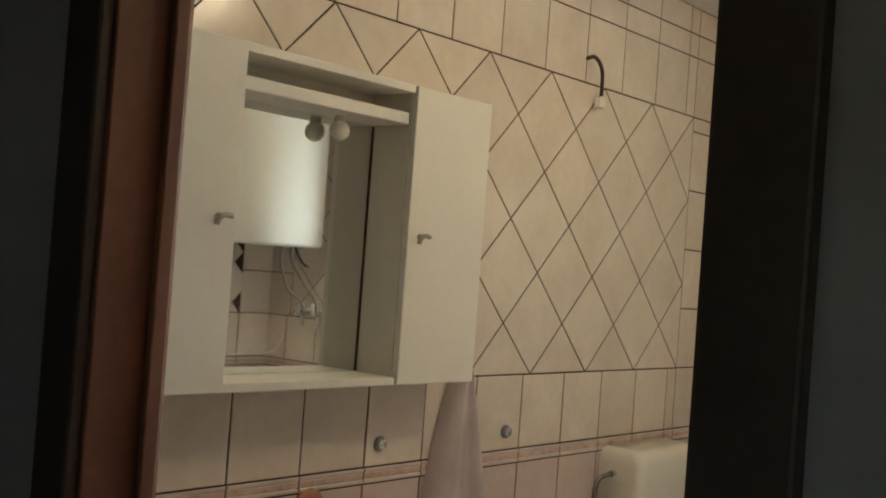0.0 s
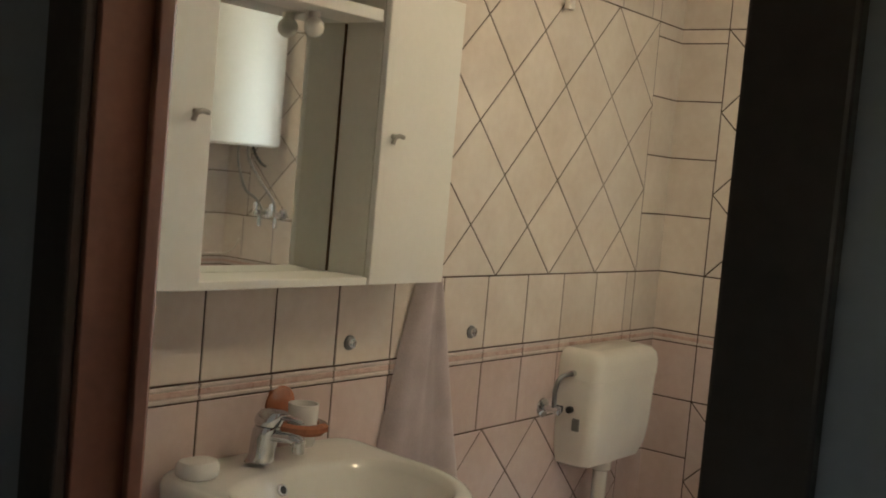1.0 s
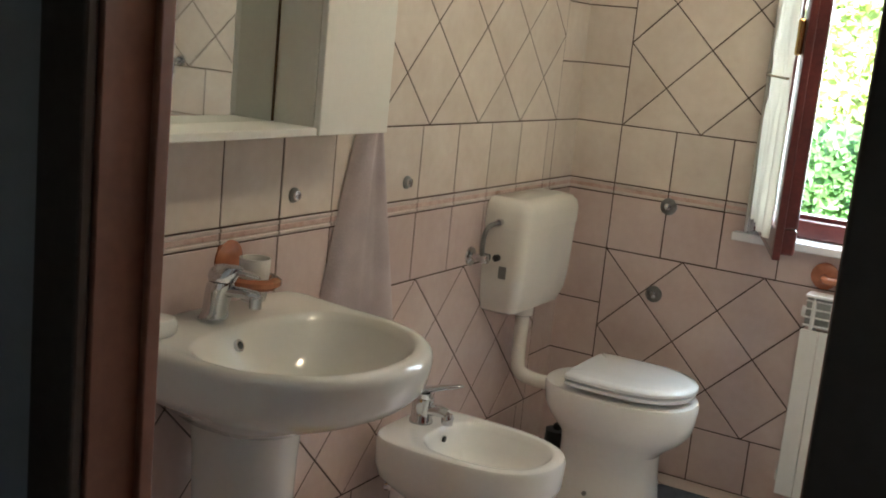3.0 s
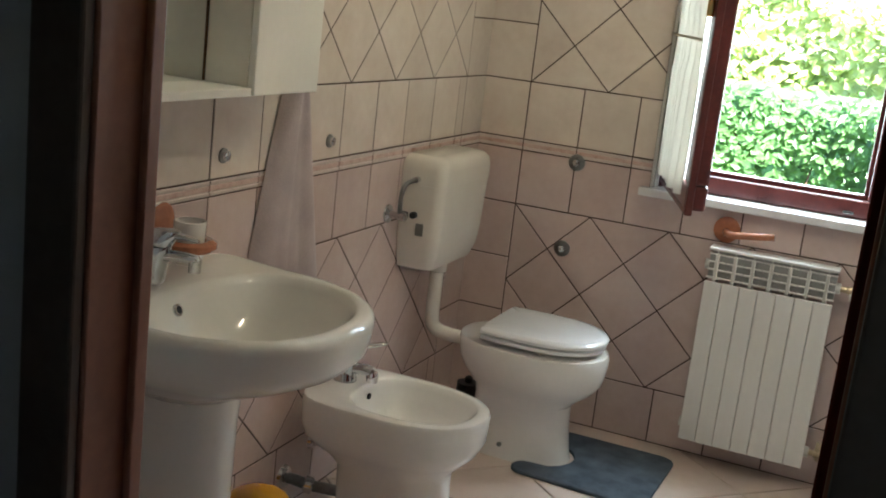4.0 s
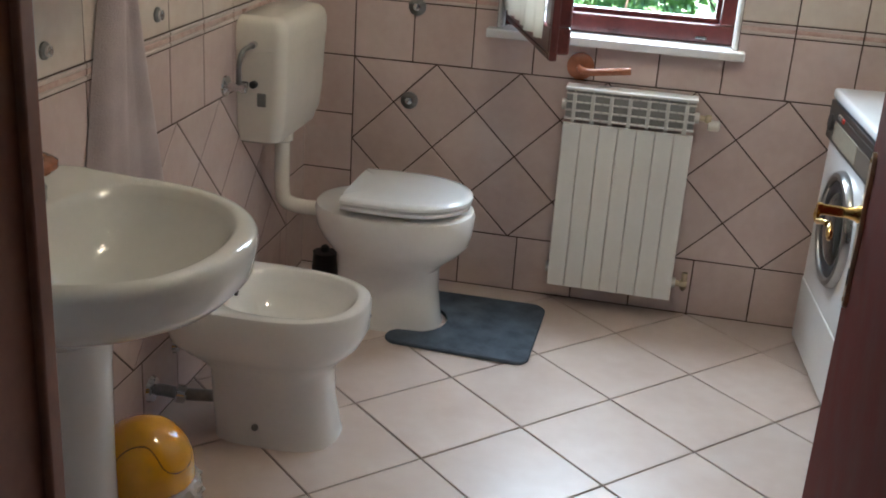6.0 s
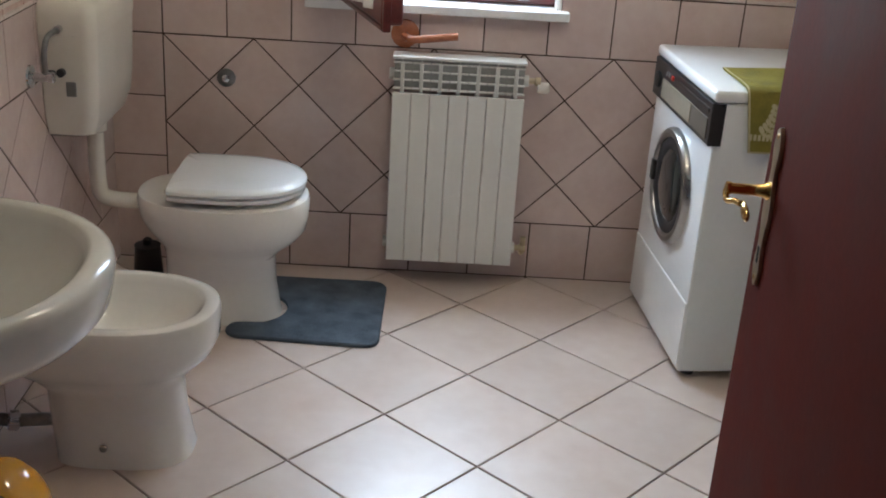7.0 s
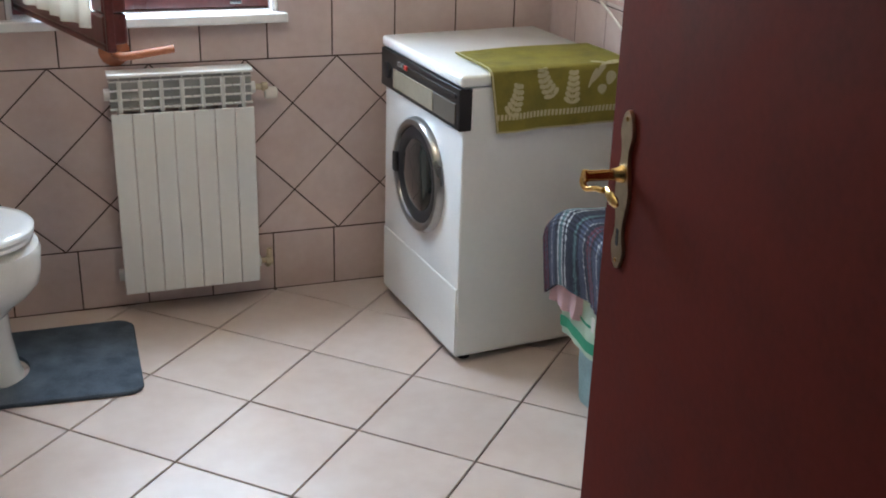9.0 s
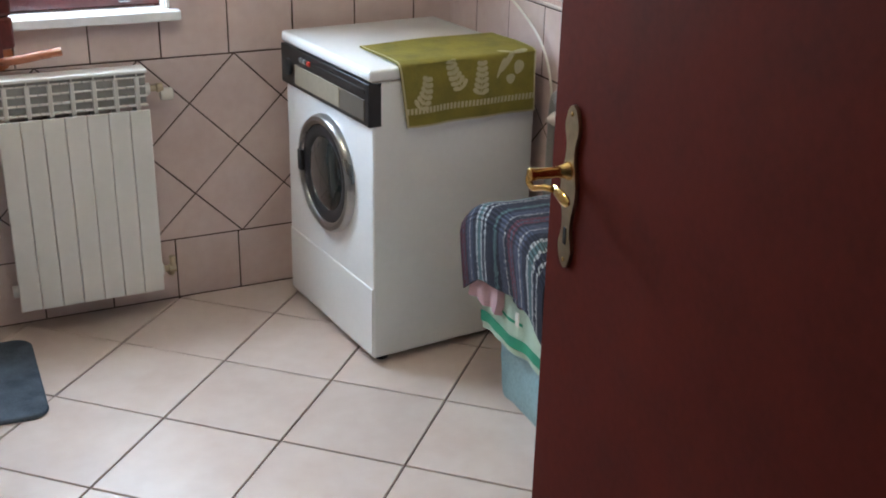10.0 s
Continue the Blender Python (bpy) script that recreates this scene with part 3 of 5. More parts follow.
# ---- hanging hand towel ----
def towel_fn(u, v):
    spread = (1 - v) ** 0.8
    half = 0.016 + 0.185 * spread
    mid = -1.375 + 0.030 * spread
    f = 0.015 * math.sin(u * 8.5 + 0.4) + 0.006 * math.sin(u * 17 + 2.0 * v)
    bulge = (0.020 + 0.022 * (1 - spread)) * (1 - (2 * u - 1) ** 4)
    return (0.009 + bulge + max(-0.004, f * (0.25 + 0.55 * spread) + 0.004) * (1 - (2 * u - 1) ** 6), mid + (2 * u - 1) * half, 0.64 + 0.60 * v - 0.02 * (2 * u - 1) ** 2 * (1 - v) + 0.02 * u * (1 - v))


ht = part("hand_towel", sheet(towel_fn, 60, 30, 0.006), CLOTH, None, smooth=True)
tagged(ht, "mauve-grey hand towel gathered on a wall hook", "towel")
hook = part("towel_hook", lathe([(0.014, 0.003), (0.014, 0.008), (0.005, 0.012), (0.005, 0.035), (0.008, 0.04)], (0, -1.375, 1.235), 14, "x"), CHROME, None, smooth=True)
tagged(hook, "small chrome towel hook behind the cabinet side", "hook")

# ---- wash basin ----
SY = -1.93
sink = thing("wash_basin", "white ceramic pedestal wash basin with chrome tap", "sink", (0, 0, 0))
rings = [
    oval(0.16, SY, 0.610, 0.11, 0.14, 0.11, 56, 2.2, 4),
    oval(0.17, SY, 0.640, 0.16, 0.155, 0.150, 56, 2.2, 4),
    oval(0.19, SY, 0.680, 0.242, 0.18, 0.212, 56, 2.2, 5),
    oval(0.20, SY, 0.715, 0.300, 0.194, 0.266, 56, 2.2, 6),
    oval(0.20, SY, 0.742, 0.325, 0.196, 0.292, 56, 2.2, 7),
    oval(0.20, SY, 0.775, 0.331, 0.197, 0.298, 56, 2.2, 7),
    oval(0.20, SY, 0.798, 0.334, 0.197, 0.301, 56, 2.2, 7),
    oval(0.20, SY, 0.808, 0.3325, 0.196, 0.2995, 56, 2.2, 7),
    oval(0.20, SY, 0.816, 0.328, 0.194, 0.295, 56, 2.2, 7),
    oval(0.20, SY, 0.8212, 0.320, 0.190, 0.2875, 56, 2.2, 7),
    oval(0.20, SY, 0.8228, 0.310, 0.185, 0.279, 56, 2.2, 7),
    oval(0.262, SY - 0.006, 0.8225, 0.238, 0.150, 0.262, 56, 2.15, 2.5),
    oval(0.262, SY - 0.006, 0.8185, 0.230, 0.142, 0.254, 56, 2.15, 2.5),
    oval(0.264, SY - 0.006, 0.802, 0.220, 0.132, 0.243, 56, 2.15, 2.5),
    oval(0.266, SY - 0.008, 0.770, 0.198, 0.118, 0.220, 56, 2.1, 2.4),
    oval(0.268, SY - 0.01, 0.735, 0.160, 0.105, 0.180, 56, 2.0, 2.3),
    oval(0.268, SY - 0.01, 0.695, 0.105, 0.080, 0.120, 56),
    oval(0.268, SY - 0.01, 0.678, 0.04, 0.04, 0.045, 56),
]
# the back deck stands a little higher than the front rim
for k in (5, 6, 7, 8, 9, 10):
    rings[k] = [(x, y, z + 0.014 * max(0.0, 1 - x / 0.16)) for x, y, z in rings[k]]
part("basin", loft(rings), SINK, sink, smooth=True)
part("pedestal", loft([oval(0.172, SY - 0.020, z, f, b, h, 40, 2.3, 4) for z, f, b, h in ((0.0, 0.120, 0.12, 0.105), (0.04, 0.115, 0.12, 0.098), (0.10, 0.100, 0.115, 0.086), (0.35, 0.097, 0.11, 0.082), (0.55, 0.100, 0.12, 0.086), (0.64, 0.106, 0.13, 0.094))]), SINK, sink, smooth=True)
# the hole is a black disc that paints the shade inside the overflow
for nm, prof, mt_ in (("overflow", [(0.0135, -0.004), (0.0135, 0.003), (0.012, 0.0045), (0.0088, 0.0045), (0.0080, 0.001)], CHROME), ("overflow_hole", [(0.0085, -0.003), (0.0085, 0.0022)], RUBBER)):
    bm = lathe(prof, (0, 0, 0), 20, "x")
    bmesh.ops.transform(bm, matrix=pose(0.1435, -1.978, 0.786, 0, -24, 0), verts=bm.verts)
    part(nm, bm, mt_, sink, smooth=True)
part("drain", lathe([(0.030, 0.678), (0.030, 0.682), (0.02, 0.6835)], (0.268, SY - 0.01, 0), 20), CHROME, sink)
tap = thing("tap", "chrome single-lever basin mixer tap", "tap", (0.068, -1.982, 0.832), 8)
part("body", loft([oval(0.004 * k, 0, zz, f, 0.026, h, 28, 2.4) for k, (zz, f, h) in enumerate(((0.0, 0.033, 0.030), (0.006, 0.033, 0.030), (0.016, 0.029, 0.026), (0.058, 0.030, 0.026), (0.074, 0.033, 0.028), (0.082, 0.029, 0.025)))]), CHROME, tap, smooth=True)
part("spout", loft([[(x, h * math.sin(2 * math.pi * k / 16), zz + w * math.cos(2 * math.pi * k / 16)) for k in range(16)] for x, zz, w, h in ((0.01, 0.058, 0.016, 0.018), (0.045, 0.064, 0.013, 0.015), (0.080, 0.066, 0.011, 0.013), (0.108, 0.064, 0.011, 0.012), (0.116, 0.061, 0.007, 0.009))]), CHROME, tap, smooth=True)
part("aerator", lathe([(0.0125, 0.0), (0.0135, 0.004), (0.0135, 0.026), (0.010, 0.030)], (0.104, 0.0, 0.038), 18), CHROME, tap, smooth=True)
part("lever", loft([oval(cx, 0, zz, f, b, h, 28, 2.2) for cx, zz, f, b, h in ((0.022, 0.084, 0.028, 0.030, 0.026), (0.022, 0.092, 0.034, 0.032, 0.028), (0.028, 0.106, 0.038, 0.034, 0.026), (0.034, 0.116, 0.034, 0.030, 0.020), (0.038, 0.120, 0.02, 0.018, 0.01))]), CHROME, tap, smooth=True)
part("lever_arm", loft([[(x, h * math.sin(2 * math.pi * k / 14), zz + w * math.cos(2 * math.pi * k / 14)) for k in range(14)] for x, zz, w, h in ((0.045, 0.108, 0.008, 0.016), (0.080, 0.107, 0.0055, 0.012), (0.104, 0.104, 0.0045, 0.010), (0.110, 0.102, 0.002, 0.006))]), CHROME, tap, smooth=True)

# soap and cup holder on the wall
hold = thing("tumbler_holder", "glazed terracotta tumbler holder on the wall above the basin", "holder", (0, -1.87, 0.90))
part("rose", lathe([(0.046, 0.001), (0.045, 0.008), (0.034, 0.015), (0.012, 0.017)], (0, 0.006, 0.030), 24, "x"), TERRA, hold, smooth=True)
part("arm", tube([(0.012, -0.03, 0.02), (0.04, -0.01, 0.0), (0.06, 0.0, -0.005)], 0.010, 10), TERRA, hold, smooth=True)
part("ring", lathe([(0.036, -0.012), (0.052, -0.014), (0.060, -0.006), (0.060, 0.004), (0.050, 0.010), (0.036, 0.008), (0.036, -0.012)], (0.085, 0.0, 0), 28, cap=False), TERRA, hold, smooth=True)
cup = part("tumbler", lathe([(0.001, -0.045), (0.026, -0.045), (0.030, -0.035), (0.0345, 0.045), (0.0345, 0.050), (0.031, 0.050), (0.029, 0.0), (0.022, -0.035), (0.001, -0.037)], (0.085, -1.87, 0.90), 28), CUP, None, smooth=True)
tagged(cup, "plain white plastic tumbler in the terracotta holder", "cup")
soap = part("soap_dish", loft([oval(0.075, -2.155, z, a, a, b, 28, 2.6) for z, a, b in ((0.8275, 0.030, 0.040), (0.834, 0.035, 0.045), (0.853, 0.035, 0.045), (0.862, 0.030, 0.040), (0.864, 0.018, 0.026))]), CUP, None, smooth=True)
tagged(soap, "rounded white soap on the basin deck", "soap")

# ---- bidet ----
BX, BY = 0.30, -1.15
bidet = thing("bidet", "white floor-standing ceramic bidet with chrome tap", "bidet")
part("bowl", loft([
    oval(0.32, BY, 0.0, 0.170, 0.15, 0.118, 48, 2.8, 4), oval(0.32, BY, 0.015, 0.166, 0.15, 0.114, 48, 2.8, 4), oval(0.31, BY, 0.10, 0.162, 0.15, 0.106, 48, 2.7, 4),
    oval(0.31, BY, 0.185, 0.158, 0.155, 0.104, 48, 2.6, 4), oval(0.30, BY, 0.215, 0.178, 0.175, 0.118, 48, 2.5, 4), oval(0.29, BY, 0.245, 0.218, 0.20, 0.148, 48, 2.4, 4), oval(0.28, BY, 0.275, 0.258, 0.218, 0.172, 48, 2.4, 4),
    oval(0.28, BY, 0.31, 0.274, 0.225, 0.182, 48, 2.4, 4), oval(0.28, BY, 0.376, 0.277, 0.227, 0.184, 48, 2.4, 4), oval(0.28, BY, 0.386, 0.273, 0.223, 0.180, 48, 2.4, 4), oval(0.28, BY, 0.3895, 0.264, 0.216, 0.172, 48, 2.4, 4),
    oval(0.335, BY, 0.390, 0.190, 0.160, 0.152, 48, 2.3, 2.8), oval(0.335, BY, 0.386, 0.184, 0.154, 0.146, 48, 2.3, 2.8), oval(0.335, BY, 0.372, 0.176, 0.147, 0.138, 48, 2.3, 2.8), oval(0.33, BY, 0.33, 0.150, 0.125, 0.115, 48), oval(0.33, BY, 0.285, 0.10, 0.09, 0.075, 48), oval(0.33, BY, 0.275, 0.03, 0.03, 0.03, 48)]), CERAMIC, bidet, smooth=True)
# black disc in place of the bidet overflow's shaded opening
part("overflow", lathe([(0.009, 0.0), (0.009, 0.005), (0.006, 0.006)], (0.196, BY + 0.02, 0.360), 14, "x"), RUBBER, bidet)
for sy in (-0.116,):
    part("screw_cap", lathe([(0.009, 0.0), (0.009, -0.006), (0.005, -0.008)], (0.30, BY + sy + 0.004, 0.055), 12, "y"), GREYP, bidet)
btap = thing("bidet_tap", "chrome single-lever bidet mixer tap", "tap", (0.118, BY + 0.02, 0.3905))
btap.scale = (1.25, 1.25, 1.25)
part("body", lathe([(0.027, 0.0), (0.027, 0.006), (0.024, 0.012), (0.024, 0.040), (0.026, 0.046), (0.025, 0.060), (0.016, 0.068)], n=24), CHROME, btap, smooth=True)
part("spout", tube([(0.0, 0.0, 0.028), (0.04, 0.004, 0.034), (0.062, 0.006, 0.030)], 0.0135, 12), CHROME, btap, smooth=True)
part("nozzle", lathe([(0.013, -0.004), (0.0145, 0.012), (0.011, 0.020)], (0.064, 0.006, 0.012), 16), CHROME, btap, smooth=True)
part("lever", loft([[(x, 0.55 * x + h * math.cos(2 * math.pi * k / 14), zz + w * math.sin(2 * math.pi * k / 14)) for k in range(14)] for x, zz, w, h in ((-0.02, 0.066, 0.006, 0.012), (0.0, 0.073, 0.009, 0.017), (0.03, 0.082, 0.007, 0.014), (0.068, 0.090, 0.005, 0.011), (0.076, 0.091, 0.002, 0.006))]), CHROME, btap, smooth=True)

# waste and feed pipes between bidet and wall
trap = thing("bidet_waste", "chrome bidet waste pipe and stop valves with wall roses", "pipe", (0, 0, 0))
part("waste_pipe", tube([(0.004, BY - 0.085, 0.100), (0.03, BY - 0.070, 0.094), (0.07, BY - 0.050, 0.080), (0.12, BY - 0.038, 0.078), (0.19, BY - 0.028, 0.080)], 0.0165, 14), PIPE, trap, "dull chrome waste pipe", smooth=True)
part("rose", lathe([(0.036, 0.0045), (0.032, 0.014), (0.019, 0.019)], (0, BY - 0.085, 0.100), 22, "x"), CHROME, trap, smooth=True)
nut = lathe([(0.021, -0.014), (0.025, -0.010), (0.025, 0.010), (0.021, 0.014)], (0, 0, 0), 12, "x")
bmesh.ops.transform(nut, matrix=pose(0.070, BY - 0.050, 0.080, 0, 10, 22), verts=nut.verts)
part("slip_nut", nut, CHROME, trap, smooth=True)
for dy, dz in ((0.065, 0.158), (0.130, 0.158)):
    part("valve", lathe([(0.024, 0.0045), (0.020, 0.014), (0.010, 0.018), (0.010, 0.045), (0.015, 0.047), (0.015, 0.072), (0.013, 0.074), (0.013, 0.098), (0.008, 0.100)], (0, BY + dy, dz), 16, "x"), CHROME, trap, smooth=True)
    part("valve_key", box(0.078, 0.104, BY + dy - 0.016, BY + dy + 0.016, dz - 0.016, dz - 0.006, 0.004), RUBBER, trap)
    part("feed_hose", tube([(0.060, BY + dy, dz + 0.01), (0.062, BY + dy, dz + 0.06), (0.09, BY + dy * 0.6, dz + 0.13), (0.12, BY + 0.02, 0.34)], 0.0055, 8), CHROME, trap, smooth=True)

# ---- toilet ----
TX, TY = 0.45, -0.375
wc = thing("toilet", "white ceramic toilet with closed white lid", "toilet", (-0.010, 0, 0))
part("pan", loft([
    oval(0.42, TY, 0.0, 0.190, 0.17, 0.116, 48, 2.8, 3), oval(0.42, TY, 0.02, 0.184, 0.165, 0.110, 48, 2.8, 3), oval(0.42, TY, 0.12, 0.172, 0.155, 0.102, 48, 2.6, 3),
    oval(0.42, TY, 0.195, 0.170, 0.155, 0.102, 48, 2.5, 3), oval(0.43, TY, 0.225, 0.188, 0.172, 0.120, 48, 2.4, 2.5), oval(0.44, TY, 0.255, 0.218, 0.205, 0.150, 48, 2.3, 2.4), oval(0.45, TY, 0.285, 0.232, 0.240, 0.172, 48, 2.2, 2.3), oval(0.45, TY, 0.32, 0.239, 0.258, 0.183, 48, 2.2, 2.3),
    oval(0.45, TY, 0.374, 0.243, 0.264, 0.188, 48, 2.2, 2.3), oval(0.45, TY, 0.388, 0.238, 0.260, 0.183, 48, 2.2, 2.3), oval(0.45, TY, 0.391, 0.228, 0.250, 0.173, 48, 2.2, 2.3)]), CERAMIC, wc, smooth=True)


def lid_ring(z, inset):
    return [(x if x > 0.305 else 0.305 + (x - 0.305) * 0.10, y, z) for x, y, _ in oval(0.46, TY, z, 0.223 - inset, 0.21 - inset, 0.180 - inset, 56, 2.15, 5)]


part("seat", loft([lid_ring(0.407, 0.010), lid_ring(0.410, 0.005), lid_ring(0.420, 0.004), lid_ring(0.423, 0.008)]), SEAT, wc, "white seat ring", smooth=True)
part("lid", loft([lid_ring(0.427, 0.006), lid_ring(0.430, 0.0), lid_ring(0.439, 0.0), lid_ring(0.446, 0.006), lid_ring(0.450, 0.03), lid_ring(0.452, 0.09)]), SEAT, wc, "glossy white closed lid", smooth=True)
for sy in (-0.075, 0.075):
    part("hinge", lathe([(0.009, -0.02), (0.009, 0.02)], (0.292, TY + sy, 0.412), 12, "y"), CHROME, wc)
    part("buffer", box(0.50, 0.515, TY + sy * 1.9, TY + sy * 1.9 + 0.012, 0.391, 0.4075), PLASTIC, wc)
part("screw_cap", lathe([(0.008, 0.0), (0.008, -0.006), (0.004, -0.008)], (0.40, TY - 0.115, 0.05), 12, "y"), GREYP, wc)

# cistern on the left wall
CYA, CYB = -0.645, -0.225
cis = thing("cistern", "ivory plastic wall-hung toilet cistern", "cistern")


def cistern_ring(z, inset, lift=0.0):
    pts = []
    x0, x1, y0, y1, r = 0.004, 0.152 - inset, CYA + inset, CYB - inset, 0.035
    for cx, cy, a0 in ((x1 - r, y1 - r, 0), (x0 + 0.006, y1 - 0.006, 90), (x0 + 0.006, y0 + 0.006, 180), (x1 - r, y0 + r, 270)):
        rr = r if cx > 0.05 else 0.006
        for k in range(7):
            a = radians(a0 + 15 * k)
            pts.append((cx + rr * math.cos(a), cy + rr * math.sin(a), z))
    return pts


part("tank", loft([cistern_ring(0.600, 0.055), cistern_ring(0.612, 0.030), cistern_ring(0.660, 0.014), cistern_ring(0.72, 0.008), cistern_ring(0.886, 0.002)]), PLASTIC, cis, smooth=True)
part("cover", loft([cistern_ring(0.887, 0.000), cistern_ring(0.935, 0.000), cistern_ring(0.960, 0.006), cistern_ring(0.974, 0.02), cistern_ring(0.979, 0.045)]), PLASTIC, cis, smooth=True)
part("side_plug", lathe([(0.011, 0.0), (0.011, -0.018), (0.006, -0.02)], (0.060, CYA + 0.008, 0.790), 14, "y"), RUBBER, cis)
part("side_plate", box(0.068, 0.095, CYA + 0.002, CYA + 0.008, 0.725, 0.765, 0.003), GREYP, cis)
part("inlet", lathe([(0.010, 0.0), (0.010, -0.025)], (0.062, CYA + 0.006, 0.905), 14, "y"), CHROME, cis)
part("flush_pipe", tube([(0.075, -0.435, 0.605), (0.075, -0.435, 0.52), (0.075, -0.432, 0.42), (0.085, -0.425, 0.375), (0.13, -0.40, 0.352), (0.23, -0.385, 0.350)], 0.024, 16), PLASTIC, cis, "white flush pipe", smooth=True)
part("collar", lathe([(0.034, 0.0), (0.034, -0.03), (0.029, -0.034)], (0.075, -0.435, 0.606), 20), PLASTIC, cis, smooth=True)
valve = thing("stop_valve", "chrome stop valve feeding the cistern", "valve", (0, -0.72, 0.795))
part("rose", lathe([(0.031, 0.003), (0.029, 0.010), (0.012, 0.016), (0.010, 0.05), (0.014, 0.052), (0.014, 0.065), (0.008, 0.068)], n=18, axis="x"), CHROME, valve, smooth=True)
part("feed", tube([(0.045, 0.0, 0.01), (0.045, 0.0, 0.065), (0.05, 0.02, 0.10), (0.062, 0.075, 0.110)], 0.0075, 10), PIPE, valve, smooth=True)
part("knob", box(0.03, 0.06, 0.01, 0.035, -0.010, 0.012, 0.004), RUBBER, valve)

# toilet brush
brush = thing("toilet_brush", "black toilet brush in a holder behind the toilet", "brush", (0.14, -0.17, 0))
part("holder", lathe([(0.045, 0.003), (0.047, 0.01), (0.040, 0.11), (0.042, 0.115), (0.03, 0.116)], n=20), RUBBER, brush, smooth=True)
part("handle", lathe([(0.014, 0.116), (0.016, 0.122), (0.014, 0.134), (0.006, 0.140)], n=12), RUBBER, brush, smooth=True)


# round chrome wall caps
def wall_cap(loc, axis, size=1.0):
    c = thing("pipe_rosette", "round chrome blanking rosette on the tiled wall", "rosette", loc, group="chrome wall rosettes")
    s = 1 if axis == "x" else -1
    part("rose", lathe([(0.030 * size, 0.0045 * s), (0.029 * size, 0.009 * s), (0.020 * size, 0.013 * s), (0.015 * size, 0.015 * s)], n=24, axis=axis), PIPE, c, smooth=True)
    part("cap", lathe([(0.012, 0.013 * s), (0.012, 0.019 * s), (0.007, 0.021 * s)], n=16, axis=axis), CHROME, c, smooth=True)


wall_cap((0.383, 0, 0.952), "y")
wall_cap((0.372, 0, 0.637), "y")
wall_cap((0, -1.645, 1.058), "x", 0.62)
wall_cap((0, -1.140, 1.055), "x", 0.62)

# toilet roll holder
trh = thing("roll_holder", "terracotta wall-mounted toilet roll holder, empty", "holder", (0.935, 0, 0.812))
part("rose", lathe([(0.045, -0.003), (0.044, -0.010), (0.030, -0.018), (0.016, -0.022)], n=26, axis="y"), TERRA, trh, smooth=True)
part("bar", tube([(0.0, -0.018, -0.004), (0.012, -0.055, -0.004), (0.04, -0.066, -0.004), (0.165, -0.066, 0.012)], 0.0125, 14), TERRA, trh, smooth=True)

# ---- bathmat round the toilet foot ----
def mat_outline():
    pts = []
    def arc(cx, cy, r, a0, a1, n=8):
        for k in range(n + 1):
            a = radians(a0 + (a1 - a0) * k / n)
            pts.append((cx + r * math.cos(a), cy + r * math.sin(a)))
    arc(0.865, -0.545, 0.045, -90, 0)
    arc(0.865, -0.185, 0.05, 0, 90)
    arc(0.545, -0.165, 0.03, 90, 180)
    arc(0.480, -0.215, 0.03, 20, -40)
    arc(0.50, -0.375, 0.118, 62, -62, 14)
    arc(0.500, -0.525, 0.045, 120, 270)
    return pts


mo = mat_outline()
mcx, mcy = 0.72, -0.37
mm = loft([[(mcx + (x - mcx) * s, mcy + (y - mcy) * s, z) for x, y in mo] for s, z in ((0.995, 0.0012), (1.0, 0.006), (0.992, 0.011), (0.97, 0.013))])
bathmat = thing("bathmat", "blue-grey contour bathmat round the toilet foot", "bath mat")
part("mat_body", mm, MAT, bathmat, smooth=True)
part("bound_edge", loft([[(mcx + (x - mcx) * s, mcy + (y - mcy) * s, z) for x, y in mo] for s, z in ((1.001, 0.0012), (1.008, 0.004), (1.006, 0.0105), (0.994, 0.0135), (0.978, 0.0125))], False, False), MAT, bathmat, "stitched edge binding", smooth=True)

# ---- radiator ----
rad = thing("radiator", "white aluminium panel radiator under the window", "radiator")
RX0, RX1, RZ0, RZ1, NE = 0.905, 1.318, 0.085, 0.762, 7
pitch = (RX1 - RX0) / NE
for k in range(NE):
    x0 = RX0 + k * pitch
    bm = box(x0 + 0.0007, x0 + pitch - 0.0007, -0.118, -0.108, RZ0, RZ1 - 0.112, 0.003)
    box(x0 + pitch / 2 - 0.006, x0 + pitch / 2 + 0.006, -0.108, -0.035, RZ0 + 0.02, RZ1 - 0.02, 0.002, bm=bm)
    el = part("element", bm, RAD, rad)
    lb_ = bmesh.new()
    for j in range(4):
        z = RZ1 - 0.104 + j * 0.0265
        box(x0 + 0.001, x0 + pitch - 0.001, -0.106 + 0.004 * j, -0.088 + 0.004 * j, z, z + 0.0048, 0.0015, bm=lb_)
    box(x0 + pitch / 2 - 0.0012, x0 + pitch / 2 + 0.0012, -0.108, -0.096, RZ1 - 0.112, RZ1 - 0.008, bm=lb_)
    part("louvre", lb_, RAD, el)
part("top_rail", box(RX0 - 0.002, RX1 + 0.002, -0.102, -0.030, RZ1 - 0.010, RZ1, 0.003), RAD, rad)
# filler box behind the louvres, coloured as the shade in their gaps
part("inner_fill", box(RX0 + 0.004, RX1 - 0.004, -0.090, -0.030, RZ1 - 0.10, RZ1 - 0.012), RAD_GAP, rad)
part("header", lathe([(0.018, RX0 - 0.012), (0.018, RX1 + 0.012)], (0, -0.062, RZ1 - 0.065), 16, "x"), RAD, rad, smooth=True)
part("header", lathe([(0.018, RX0 - 0.012), (0.018, RX1 + 0.012)], (0, -0.062, RZ0 + 0.045), 16, "x"), RAD, rad, smooth=True)
part("bracket", box(RX0 + 0.06, RX0 + 0.08, -0.06, 0.0, RZ0 + 0.08, RZ0 + 0.11), RAD, rad)
